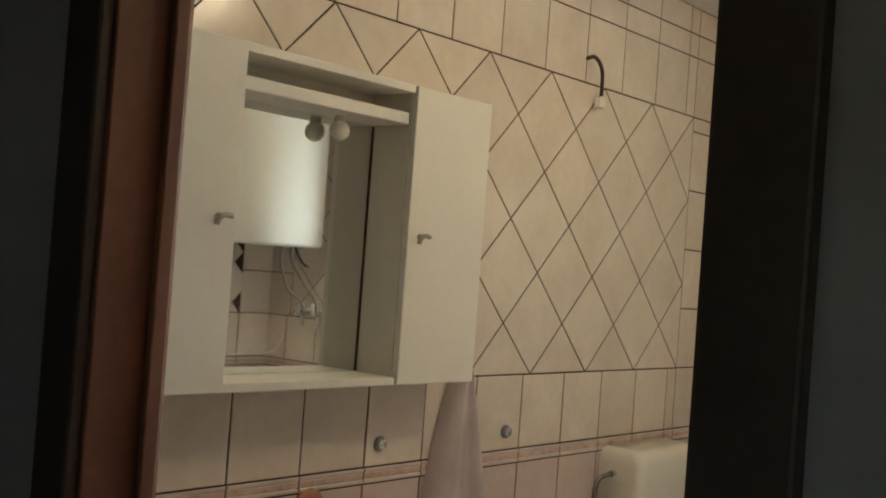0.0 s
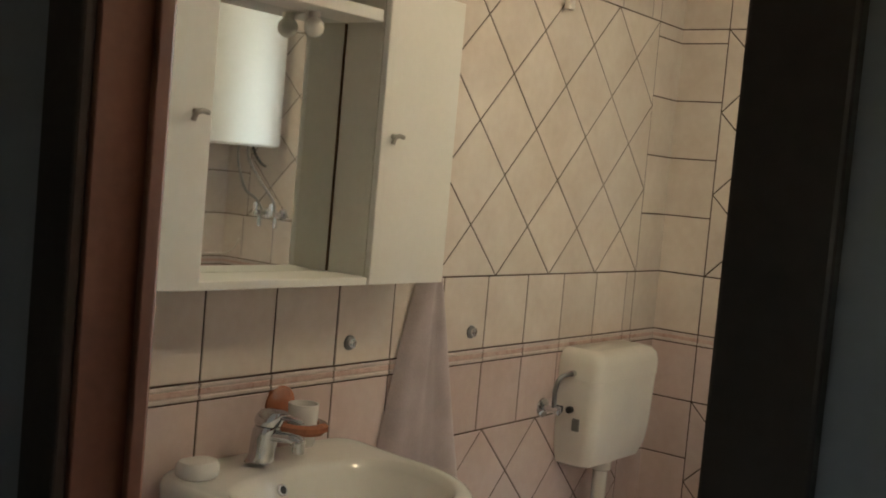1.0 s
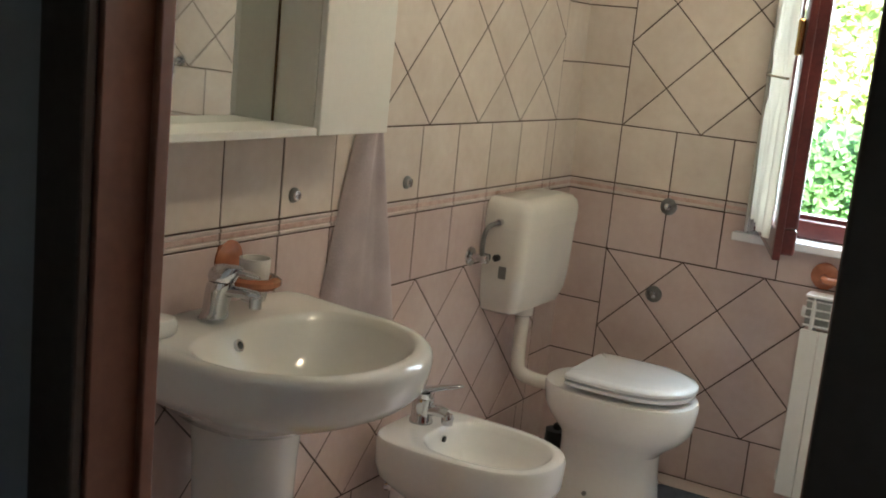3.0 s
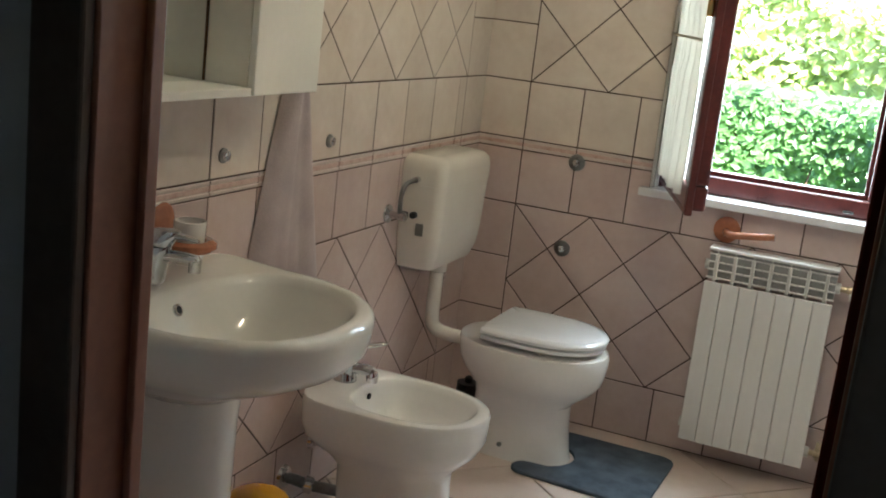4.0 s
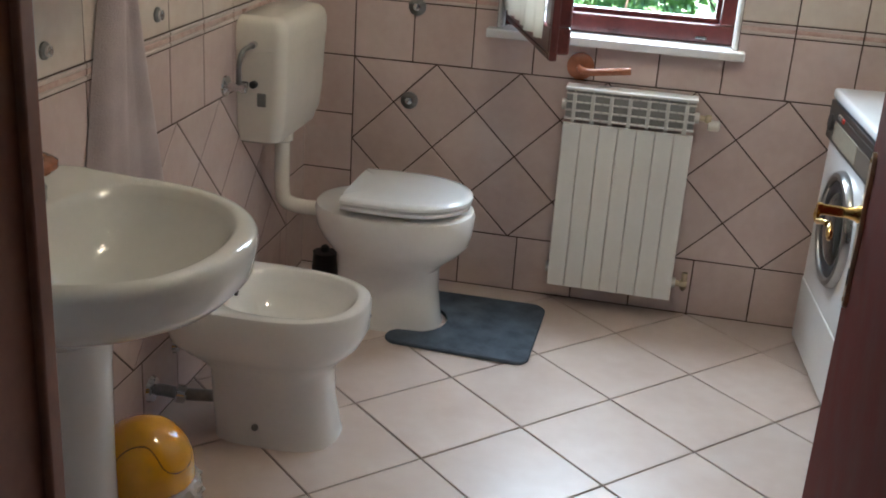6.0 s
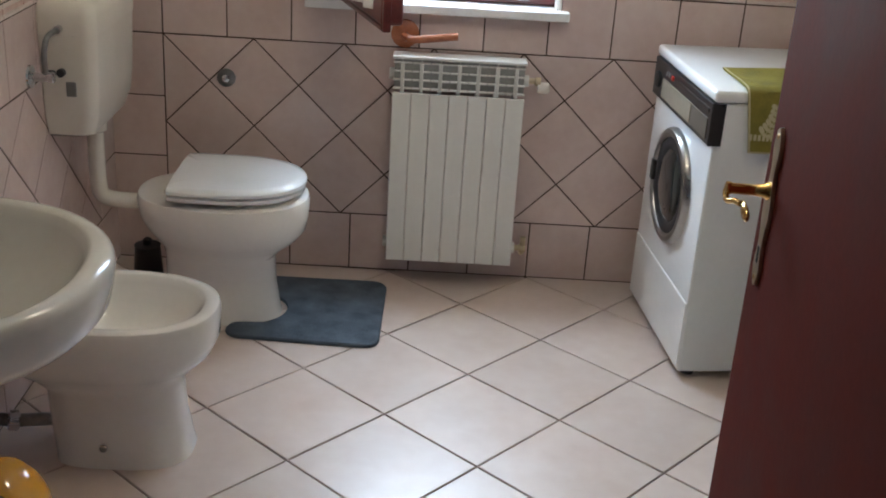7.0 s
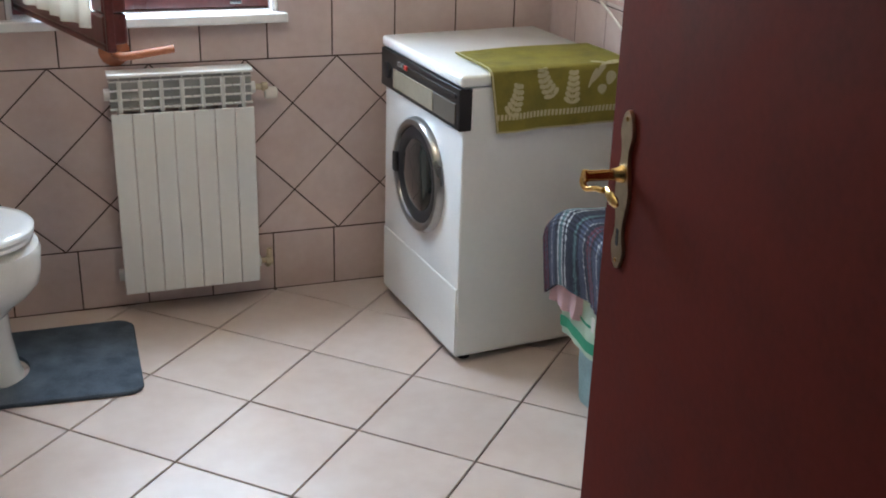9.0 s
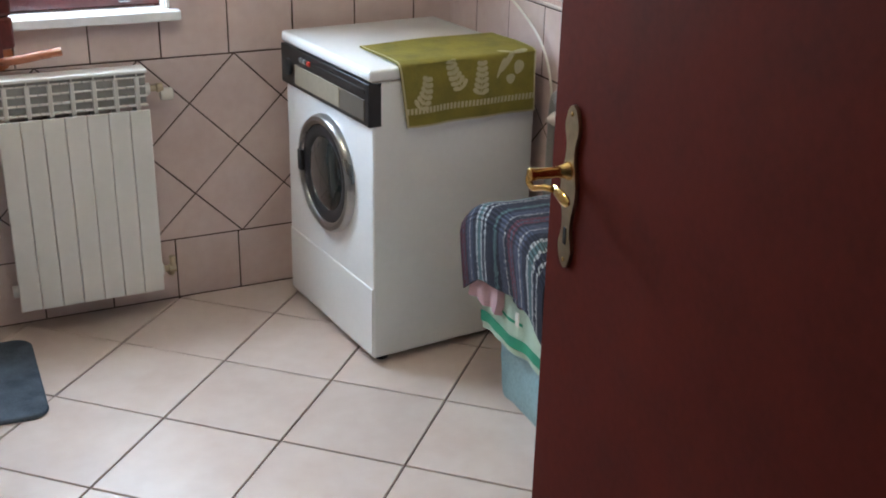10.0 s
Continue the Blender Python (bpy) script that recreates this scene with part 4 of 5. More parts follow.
part("bracket", box(RX1 - 0.08, RX1 - 0.06, -0.06, 0.0, RZ0 + 0.08, RZ0 + 0.11), RAD, rad)
part("air_valve", lathe([(0.010, 0.0), (0.010, -0.012)], (RX0 - 0.0, -0.062, RZ1 - 0.065), 10, "x"), BRASS_OLD, rad)
vb = lathe([(0.010, RX1 + 0.010), (0.010, RX1 + 0.030), (0.014, RX1 + 0.034), (0.014, RX1 + 0.05)], (0, -0.062, RZ1 - 0.065), 14, "x")
part("valve", vb, BRASS_OLD, rad, smooth=True)
part("valve_cap", lathe([(0.017, 0.0), (0.019, 0.012), (0.018, 0.034), (0.012, 0.038)], (RX1 + 0.042, -0.062, RZ1 - 0.085), 16, "x"), PLASTIC, rad, "ivory valve cap", smooth=True)
vb = lathe([(0.010, RX1 + 0.010), (0.010, RX1 + 0.026), (0.014, RX1 + 0.028), (0.014, RX1 + 0.05)], (0, -0.062, RZ0 + 0.045), 14, "x")
tube([(RX1 + 0.04, -0.062, RZ0 + 0.085), (RX1 + 0.04, -0.062, RZ0 + 0.045), (RX1 + 0.04, -0.040, RZ0 + 0.020), (RX1 + 0.04, -0.004, RZ0 + 0.015)], 0.010, 8, bm=vb)
part("lock_valve", vb, BRASS_OLD, rad, smooth=True)

# ---- washing machine ----
WMX, WMY, WMA = 2.003, -0.372, 5.2
wm = thing("washing_machine", "white front-loading washing machine with black control strip", "washing machine", (WMX, WMY, 0), WMA)
HX, HY = 0.255, 0.278
part("body", box(-HX, HX, -HY, HY, 0.022, 0.815, 0.006), ENAMEL, wm)
part("worktop", box(-HX - 0.012, HX, -HY - 0.004, HY + 0.004, 0.817, 0.850, 0.010, 3), ENAMEL, wm, "white laminate top", smooth=True)
part("control_strip", box(-HX - 0.014, -HX + 0.002, -HY, HY, 0.700, 0.815, 0.003), BLACKP, wm, "black control strip")
part("strip_side", box(-HX - 0.014, -HX + 0.022, -HY - 0.003, -HY, 0.700, 0.815, 0.001), BLACKP, wm)
part("drawer", box(-HX - 0.017, -HX - 0.013, -HY + 0.02, -HY + 0.165, 0.712, 0.770, 0.002), DRAWER, wm)
part("fascia", box(-HX - 0.017, -HX - 0.013, -HY + 0.168, HY - 0.10, 0.712, 0.770, 0.002), BEIGEP, wm)
part("label_bar", box(-HX - 0.0165, -HX - 0.0135, -HY + 0.02, HY - 0.16, 0.785, 0.797, 0.001), BLACKP, wm)
part("dial", lathe([(0.026, -0.013), (0.024, -0.022), (0.018, -0.024)], (-HX, HY - 0.055, 0.755), 20, "x"), RUBBER, wm, smooth=True)
for k in range(3):
    part("button", box(-HX - 0.022, -HX - 0.014, HY - 0.21 + 0.026 * k, HY - 0.193 + 0.026 * k, 0.786, 0.799, 0.002), RED if k == 0 else GREYP, wm)
DZ, DYO = 0.492, 0.0
ring = lathe([(0.172, 0.0), (0.171, -0.010), (0.164, -0.020), (0.152, -0.022), (0.144, -0.017), (0.141, -0.006)], (-HX, DYO, DZ), 48, "x", cap=False)
pd = part("porthole", ring, STEEL, wm, "grey chromed porthole ring", smooth=True)
part("seal", lathe([(0.143, -0.012), (0.126, -0.014), (0.112, -0.012), (0.104, -0.006)], (-HX, DYO, DZ), 40, "x", cap=False), RUBBER, pd, smooth=True)
part("glass", lathe([(0.108, -0.003), (0.106, -0.010), (0.090, -0.018), (0.05, -0.025), (0.004, -0.027)], (-HX, DYO, DZ), 40, "x"), DARKGLASS, pd, "dark bulged glass", smooth=True)
part("door_catch", box(-HX - 0.023, -HX - 0.010, 0.138, 0.164, DZ - 0.032, DZ + 0.032, 0.004), RUBBER, pd)
part("kick_panel", box(-HX - 0.0035, -HX + 0.002, -HY + 0.004, HY - 0.004, 0.030, 0.236, 0.003), ENAMEL, wm)
for fx in (-0.21, 0.21):
    for fy in (-0.235, 0.235):
        part("foot", lathe([(0.020, 0.0), (0.020, 0.010), (0.010, 0.012), (0.010, 0.024)], (fx, fy, 0), 12), RUBBER, wm)


# towel laid over the machine's top and side
def drape_fn(off):
    def fn(u, v):
        x = -0.185 + 0.430 * u
        s = 0.42 * v                       # from the hanging hem up and over
        wob = 0.003 * math.sin(u * 9 + v * 5)
        if s < 0.165:
            return (x + 0.16 * (1 - u) * (0.165 - s), -HY - 0.009 - off - wob - 0.004 * math.sin(u * 14) * (1 - s / 0.165), 0.852 - 0.165 + s + off * 0)
        q = s - 0.165
        if q < 0.02:
            a = q / 0.02 * math.pi / 2
            return (x, -HY - 0.009 - off + (0.012 + off) * (1 - math.cos(a)) * 0.8, 0.852 + (0.006 + off) * math.sin(a))
        return (x + 0.05 * (q - 0.02), -HY + 0.0006 + (q - 0.02), 0.858 + off + 0.002 * (1 + math.sin(u * 6 + q * 20)))
    return fn


dt = part("olive_towel", sheet(drape_fn(0.0), 40, 50, 0.004), OLIVE, None, smooth=True)
dt.matrix_basis = wm.matrix_basis.copy()
tagged(dt, "olive green towel with cream leaf print over the washing machine", "towel")
lf_fn = drape_fn(0.0015)


def print_patch(cu, cv, au, av, turn, n=14):
    pts = []
    for k in range(n):
        a = 2 * math.pi * k / n
        x, y = au * math.cos(a), av * math.sin(a) * (0.75 + 0.25 * math.cos(a))
        x, y = x * math.cos(turn) - y * math.sin(turn), x * math.sin(turn) + y * math.cos(turn)
        pts.append(((cu + x) / 0.430, (cv + y) / 0.42))
    return pts


def flat_print(name, quads, label=""):
    bm = bmesh.new()
    for q in quads:
        bm.faces.new([bm.verts.new(lf_fn(*p)) for p in q])
    return part(name, bm, CREAM, dt, label)


for gu, gv, gt, bend in ((0.070, 0.088, 1.15, 0.22), (0.165, 0.128, 1.95, -0.20), (0.250, 0.112, 1.5, 0.05)):
    quads = []
    for k in range(6):
        for sgn in (-1, 1):
            r = 0.0155 * k - 0.039
            turn = gt + 0.3 * bend * (k - 2.5)
            wide = 0.0125 - 0.0012 * k
            cu, cv = gu + r * math.cos(turn) - sgn * wide * math.sin(turn), gv + r * math.sin(turn) + sgn * wide * math.cos(turn)
            quads.append(print_patch(cu, cv, 0.0150 - 0.0010 * k, 0.0088, turn + sgn * 1.0))
        quads.append(print_patch(gu + (0.0155 * k - 0.039) * math.cos(gt + 0.3 * bend * (k - 2.5)), gv + (0.0155 * k - 0.039) * math.sin(gt + 0.3 * bend * (k - 2.5)), 0.009, 0.0025, gt + 0.3 * bend * (k - 2.5)))
    flat_print("leaf_print", quads, "cream woven leaf spray")
flat_print("fruit_print", [print_patch(0.345, 0.098, 0.014, 0.020, 1.6), print_patch(0.372, 0.128, 0.020, 0.022, 1.2), print_patch(0.335, 0.150, 0.040, 0.012, 0.9), print_patch(0.312, 0.132, 0.030, 0.009, 1.1), print_patch(0.375, 0.178, 0.030, 0.013, 0.2), print_patch(0.338, 0.186, 0.026, 0.010, 2.6)], "cream woven fruit cluster")
for k in range(36):
    u0, u1 = k / 36 + 0.003, (k + 1) / 36 - 0.006
    flat_print("band_dash", [((u0, 0.085), (u1, 0.085), (u1 + 0.006, 0.125), (u0 + 0.006, 0.125))])
flat_print("hem", [((k / 20, 0.0), ((k + 1) / 20, 0.0), ((k + 1) / 20, 0.012), (k / 20, 0.012)) for k in range(20)], "cream stitched hem")
for u0, u1 in ((0.0, 0.012), (0.988, 1.0)):
    flat_print("hem", [((u0, k / 40), (u1, k / 40), (u1, (k + 1) / 40), (u0, (k + 1) / 40)) for k in range(40)], "cream stitched hem")

# hose and drain behind the machine
hs = part("washing_machine_hose", tube([(2.20, -0.012, 1.10), (2.24, -0.05, 1.03), (2.285, -0.30, 1.01), (2.30, -0.57, 0.90), (2.30, -0.68, 0.76), (2.298, -0.70, 0.5)], 0.0035, 8), PLASTIC, None, smooth=True)
tagged(hs, "thin white supply hose behind the washing machine", "hose")
hd = part("drain_hose", tube([(2.302, -0.675, 0.10), (2.300, -0.705, 0.4), (2.300, -0.71, 0.68), (2.300, -0.72, 0.74), (2.296, -0.745, 0.73)], 0.020, 12), HOSE, None, smooth=True)
tagged(hd, "grey drain hose hung beside the washing machine", "hose")
so = thing("socket", "grey electrical socket with a white plug by the washing machine", "socket", (RW, -0.755, 0.68))
part("back_box", box(-0.030, -0.003, -0.045, 0.045, -0.085, 0.075, 0.006), RUBBER, so, "black box")
part("plug", lathe([(0.020, -0.030), (0.022, -0.040), (0.019, -0.058), (0.010, -0.072), (0.006, -0.080)], (0, 0, 0.012), 18, "x"), PLASTIC, so, "white plug", smooth=True)

# ---- laundry hamper with towels ----
hamper = thing("laundry_hamper", "teal fabric laundry hamper piled with towels", "laundry basket", (2.170, -1.10, 0))
part("basket", loft([[(p[0] * s + 0.004 * math.sin(k * 1.7 + z * 20), p[1] * s, z) for k, p in enumerate(oval(0, 0, 0, 0.148, 0.150, 0.19, 48, 6))] for s, z in ((0.93, 0.003), (0.96, 0.02), (0.985, 0.12), (1.0, 0.22), (1.0, 0.33), (0.985, 0.40), (0.97, 0.405), (0.95, 0.37))]), TEAL, hamper, smooth=True)


def over_edge(y0, y1, top, reach, drop, back, out, seed, sag=0.0, hem=0.0):
    """A cloth lying over the hamper: v runs from the hem on the near side up, over the pile and back to the wall."""
    length = drop + back

    def fn(u, v):
        s = v * length
        y = y0 + (y1 - y0) * u
        w = math.sin(u * 11 + seed) * 0.5 + math.sin(u * 23 + 2 * seed) * 0.25
        hang = drop + hem * u
        if s < drop:
            q = s / drop
            x = reach - out * (1 - (1 - q) ** 2) * 0.0 - 0.012 * w * (1 - q) - out * math.sin(q * math.pi * 0.5)
            z = top - 0.03 - hang * (1 - q)
            if q > 0.85:
                z = top - 0.03 - hang * 0.15 + (hang * 0.15 + 0.018) * math.sin((q - 0.85) / 0.15 * math.pi / 2)
                x += 0.03 * (1 - math.cos((q - 0.85) / 0.15 * math.pi / 2))
        else:
            q = (s - drop) / back
            x = reach - out + 0.03 + q * back
            z = top - 0.012 + 0.012 * math.sin(q * 2.5) + 0.006 * w * math.sin(q * 3) - 0.05 * q * q
        z -= sag * abs(2 * u - 1) ** 3
        crease = noise.noise(Vector((u * 3.1, v * 4.2, seed)))
        z += 0.012 * crease
        x -= 0.010 * crease * (1 - v)
        return (min(x, 2.312), y + 0.012 * math.sin(v * 5 + seed) * (1 - v), z)
    return fn


mint_fn = over_edge(-1.27, -0.905, 0.455, 1.996, 0.235, 0.24, 0.008, 1.0, 0.01, 0.0)
ct = part("mint_towel", sheet(mint_fn, 44, 44, 0.004), MINT, None, smooth=True)
tagged(ct, "mint green towel with green border hanging over the hamper", "towel")


def proud(u, v):
    p = mint_fn(u, v)
    return (p[0] - 0.0055, p[1], p[2] + (0.005 if v > 0.5 else 0.0))


def green_band(v0, v1, u0, u1, wave):
    bm = bmesh.new()
    for k in range(24):
        a, b = u0 + (u1 - u0) * k / 24, u0 + (u1 - u0) * (k + 1) / 24
        bm.faces.new([bm.verts.new(proud(p, q)) for p, q in ((a, v0 + wave * math.sin(a * 9)), (b, v0 + wave * math.sin(b * 9)), (b, v1 + wave * math.sin(b * 9)), (a, v1 + wave * math.sin(a * 9)))])
    part("green_border", bm, GREEN, ct, "green woven border")


green_band(0.045, 0.115, 0.0, 1.0, 0.006)
green_band(0.20, 0.218, 0.40, 0.75, 0.010)
pk_fn = over_edge(-1.02, -0.888, 0.475, 1.968, 0.165, 0.20, 0.0, 2.2, 0.004)
pk = part("pink_cloth", sheet(pk_fn, 24, 40, 0.022), PINK, None, smooth=True)
tagged(pk, "folded pink cloth in the laundry pile", "cloth")
st_fn = over_edge(-1.30, -0.868, 0.585, 1.945, 0.165, 0.36, 0.010, 0.4, 0.070, 0.03)
st = part("striped_rug", sheet(st_fn, 70, 60, 0.010, uvs=lambda u, v: (u * 0.43, v * 0.53)), STRIPE, None, smooth=True)
tagged(st, "blue and white striped cotton rag rug folded over the laundry", "rug")
st2_fn = over_edge(-1.24, -1.06, 0.568, 1.966, 0.195, 0.30, 0.004, 1.7, 0.0, -0.02)
part("under_fold", sheet(st2_fn, 40, 50, 0.008, uvs=lambda u, v: (0.08 + u * 0.18, v * 0.6)), STRIPE, st)

part("tag", box(1.948, 1.950, -1.165, -1.148, 0.312, 0.350, 0.0006), PLASTIC, st, "small white cloth tag")

# ---- yellow swing bin ----
bin_ob = thing("waste_bin", "small bin with glossy yellow domed swing lid and clear bag", "bin", (0.256, -1.787, -0.034))
part("bin_body", lathe([(0.082, 0.036), (0.085, 0.044), (0.098, 0.24), (0.100, 0.256)], n=36), YELLOW, bin_ob, smooth=True)
RB = 0.104
dome = [(0.101, 0.256), (0.1045, 0.260), (0.1045, 0.278), (RB, 0.282)]
dome += [(RB * math.cos(radians(a)), 0.282 + RB * math.sin(radians(a))) for a in range(6, 90, 6)]
lid = part("lid", lathe(dome, n=48), YELLOW, bin_ob, "glossy yellow dome", smooth=True)
FWD, LAT = Vector((0.975, -0.222, 0)), Vector((0.222, 0.975, 0))


def on_dome(e, s, r):
    """A place on the dome: elevation e in degrees along the flap, s metres to its side."""
    d = math.cos(s / RB) * (math.cos(radians(e)) * FWD + Vector((0, 0, math.sin(radians(e))))) + math.sin(s / RB) * LAT
    return Vector((0, 0, 0.282)) + d * r


def flap_half(v):
    """Half width of the tongue-shaped flap: rounded tip, straight sides, flaring to the hinge."""
    return 0.046 * (1 - (1 - min(1.0, v / 0.28)) ** 2.4) ** 0.5 + 0.060 * max(0.0, (v - 0.55) / 0.45) ** 1.8


part("flap", sheet(lambda u, v: on_dome(12 + 76 * v, (2 * u - 1) * flap_half(max(v, 0.002)), RB + 0.0016), 24, 40, 0.002), YELLOW, lid, "swing flap", smooth=True)
edge_line = [on_dome(11 + 77 * v, -flap_half(v) - 0.001, RB + 0.0004) for v in (1.0, 0.9, 0.8, 0.7, 0.6, 0.5, 0.4, 0.3, 0.2, 0.1, 0.04, 0.01)]
edge_line += [on_dome(11 + 77 * v, flap_half(v) + 0.001, RB + 0.0004) for v in (0.01, 0.04, 0.1, 0.2, 0.3, 0.4, 0.5, 0.6, 0.7, 0.8, 0.9, 1.0)]
# thin solid tube, its dark colour stands for shade in the flap's gap
part("flap_gap", tube(edge_line, 0.0010, 6, smooth_steps=3), SEAM, lid, "dark tube for the shaded gap round the flap")
bag = []
for z, r in ((0.257, 0.103), (0.254, 0.110), (0.242, 0.116), (0.222, 0.113), (0.205, 0.119), (0.185, 0.114)):
    ring = []
    for k in range(72):
        rr = r + (0.004 * math.sin(k * 2.4 + z * 90) + 0.003 * math.sin(k * 5.1 - z * 140)) * (0.2 if z > 0.253 else 1.0)
        ring.append((rr * math.cos(2 * math.pi * k / 72), rr * math.sin(2 * math.pi * k / 72), z + 0.004 * math.sin(k * 1.3) * (1 if z < 0.2 else 0)))
    bag.append(ring)
part("bin_bag", loft(bag, False, False), BAG, bin_ob, "crumpled clear bag edge", smooth=True)

# ---- water heater, seen in the mirror ----
wh = thing("water_heater", "white cylindrical electric water heater on the wall", "water heater", (2.068, -0.236, 1.535))
part("tank", lathe([(0.05, 0.0), (0.20, 0.001), (0.218, 0.008), (0.222, 0.02), (0.222, 0.60), (0.215, 0.63), (0.17, 0.652), (0.05, 0.66)], n=48), HEATER, wh, smooth=True)
badge = box(0.2205, 0.2235, -0.020, 0.020, 0.050, 0.064)
bmesh.ops.transform(badge, matrix=pose(0, 0, 0, 0, 0, -68), verts=badge.verts)
part("badge", badge, GREYP, wh)
part("pipe", tube([(-0.02, 0.04, 0.0), (-0.02, 0.04, -0.06), (0.02, 0.10, -0.13), (0.035, 0.15, -0.20), (-0.02, 0.165, -0.235), (-0.06, 0.175, -0.285)], 0.006, 8), HOSE, wh, smooth=True)
part("pipe", tube([(-0.07, 0.05, 0.0), (-0.07, 0.06, -0.06), (-0.10, 0.12, -0.16), (-0.135, 0.165, -0.24), (-0.138, 0.175, -0.285)], 0.006, 8), HOSE, wh, smooth=True)
part("power_cable", tube([(-0.10, 0.05, 0.0), (-0.11, 0.06, -0.035), (-0.125, 0.08, -0.07), (-0.14, 0.10, -0.085)], 0.006, 8), RUBBER, wh)
part("wall_bracket", box(0.18, 0.228, -0.1, 0.1, 0.40, 0.46), GREYP, wh)
for tx in (1.93, 2.03):
    v = thing("wall_tap", "chrome wall valve above the washing machine", "valve", (tx, 0, 1.235), group="chrome wall valves")
    part("rose", lathe([(0.026, -0.003), (0.024, -0.012), (0.011, -0.016), (0.011, -0.06), (0.016, -0.062), (0.016, -0.085), (0.008, -0.09)], n=18, axis="y"), CHROME, v, smooth=True)
    part("spout", tube([(0, -0.05, 0), (0.0, -0.055, -0.03), (0.0, -0.055, -0.06)], 0.009, 10), CHROME, v, smooth=True)
    part("handle", box(-0.012, 0.012, -0.09, -0.078, 0.012, 0.05, 0.004), CHROME, v)

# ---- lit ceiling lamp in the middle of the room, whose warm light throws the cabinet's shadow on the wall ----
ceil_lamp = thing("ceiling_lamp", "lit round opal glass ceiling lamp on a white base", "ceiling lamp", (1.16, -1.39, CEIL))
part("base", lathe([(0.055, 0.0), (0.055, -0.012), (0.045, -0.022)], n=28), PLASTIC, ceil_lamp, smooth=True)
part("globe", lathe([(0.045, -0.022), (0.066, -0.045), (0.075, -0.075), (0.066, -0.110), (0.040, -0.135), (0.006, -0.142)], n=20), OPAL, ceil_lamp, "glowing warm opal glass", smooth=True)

# loose cable end on the left wall
cb = part("cable_stub", tube([(0.003, -0.868, 2.135), (0.03, -0.862, 2.138), (0.045, -0.845, 2.10), (0.035, -0.825, 2.03)], 0.006, 8), CABLE, None, smooth=True)
tagged(cb, "dark loose electric cable ending on the wall", "cable")
cc = part("cable_connector", box(0.018, 0.040, -0.835, -0.805, 1.995, 2.025, 0.004), PLASTIC, None)
tagged(cc, "small white connector block on the cable end", "connector")


# ---- wall and floor tiles ----
DIAG, S = 0.285, 0.2015
JOINT = 0.0042
Z_ROW = [(0.0, 0.197), (0.197, 0.767), (0.767, 0.965), (0.965, 1.004), (1.004, 1.210), (1.210, 2.065), (2.065, 2.266), (2.266, 2.344), (2.344, CEIL)]


def clip(poly, axis, limit, keep_less):
    out = []
    for a, b in zip(poly, poly[1:] + poly[:1]):
        ia = a[axis] <= limit if keep_less else a[axis] >= limit
        ib = b[axis] <= limit if keep_less else b[axis] >= limit
        if ia:
            out.append(a)
        if ia != ib:
            t = (limit - a[axis]) / (b[axis] - a[axis])
            out.append((a[0] + t * (b[0] - a[0]), a[1] + t * (b[1] - a[1])))
    return out


def area(p):
    return abs(sum(a[0] * b[1] - b[0] * a[1] for a, b in zip(p, p[1:] + p[:1]))) / 2


def clip_rect(poly, s0, s1, z0, z1):
    for axis, lim, less in ((0, s0, False), (0, s1, True), (1, z0, False), (1, z1, True)):
        poly = clip(poly, axis, lim, less)
        if len(poly) < 3:
            return []
    return poly


def minus(poly, hole):
    """The pieces of a convex outline outside a rectangle."""
    s0, s1, z0, z1 = hole
    ss, zs = [p[0] for p in poly], [p[1] for p in poly]
    if max(ss) <= s0 or min(ss) >= s1 or max(zs) <= z0 or min(zs) >= z1:
        return [poly]
    c, d, a, b = min(ss), max(ss), min(zs), max(zs)
    if len(poly) == 4 and area(poly) > 0.999 * (d - c) * (b - a) and a < z0 < b <= z1:
        if c < s0 < d <= s1:                # a tile cut round the lower corner of the opening
            return [[(c, a), (d, a), (d, z0), (s0, z0), (s0, b), (c, b)]]
        if s0 <= c < s1 < d:
            return [[(c, a), (d, a), (d, b), (s1, b), (s1, z0), (c, z0)]]
    out, rest = [], poly
    for axis, lim, less in ((0, s0, True), (0, s1, False), (1, z0, True), (1, z1, False)):
        if len(rest) < 3:
            break
        a = clip(rest, axis, lim, less)
        if len(a) > 2:
            out.append(a)
        rest = clip(rest, axis, lim, not less)
    return out


def shrink(poly, d):
    """The outline moved inwards by d."""
    turn = 1 if sum(a[0] * b[1] - b[0] * a[1] for a, b in zip(poly, poly[1:] + poly[:1])) > 0 else -1
    lines = []
    for a, b in zip(poly, poly[1:] + poly[:1]):
        e = Vector((b[0] - a[0], b[1] - a[1]))
        if e.length < 1e-6:
            continue
        m = Vector((-e.y, e.x)).normalized() * turn
        lines.append((Vector(a) + m * d, e.normalized()))
    out = []
    for (p, u), (q, v) in zip(lines[-1:] + lines[:-1], lines):
        k = u.x * v.y - u.y * v.x
        if abs(k) < 1e-6:
            continue
        t = ((q.x - p.x) * v.y - (q.y - p.y) * v.x) / k
        out.append((p.x + t * u.x, p.y + t * u.y))
    return out


def tidy(poly):
    out = []
    for p in poly:
        if not out or math.hypot(p[0] - out[-1][0], p[1] - out[-1][1]) > 1e-4:
            out.append(p)
    if len(out) > 1 and math.hypot(out[0][0] - out[-1][0], out[0][1] - out[-1][1]) < 1e-4:
        out.pop()
    return out


cache = {}


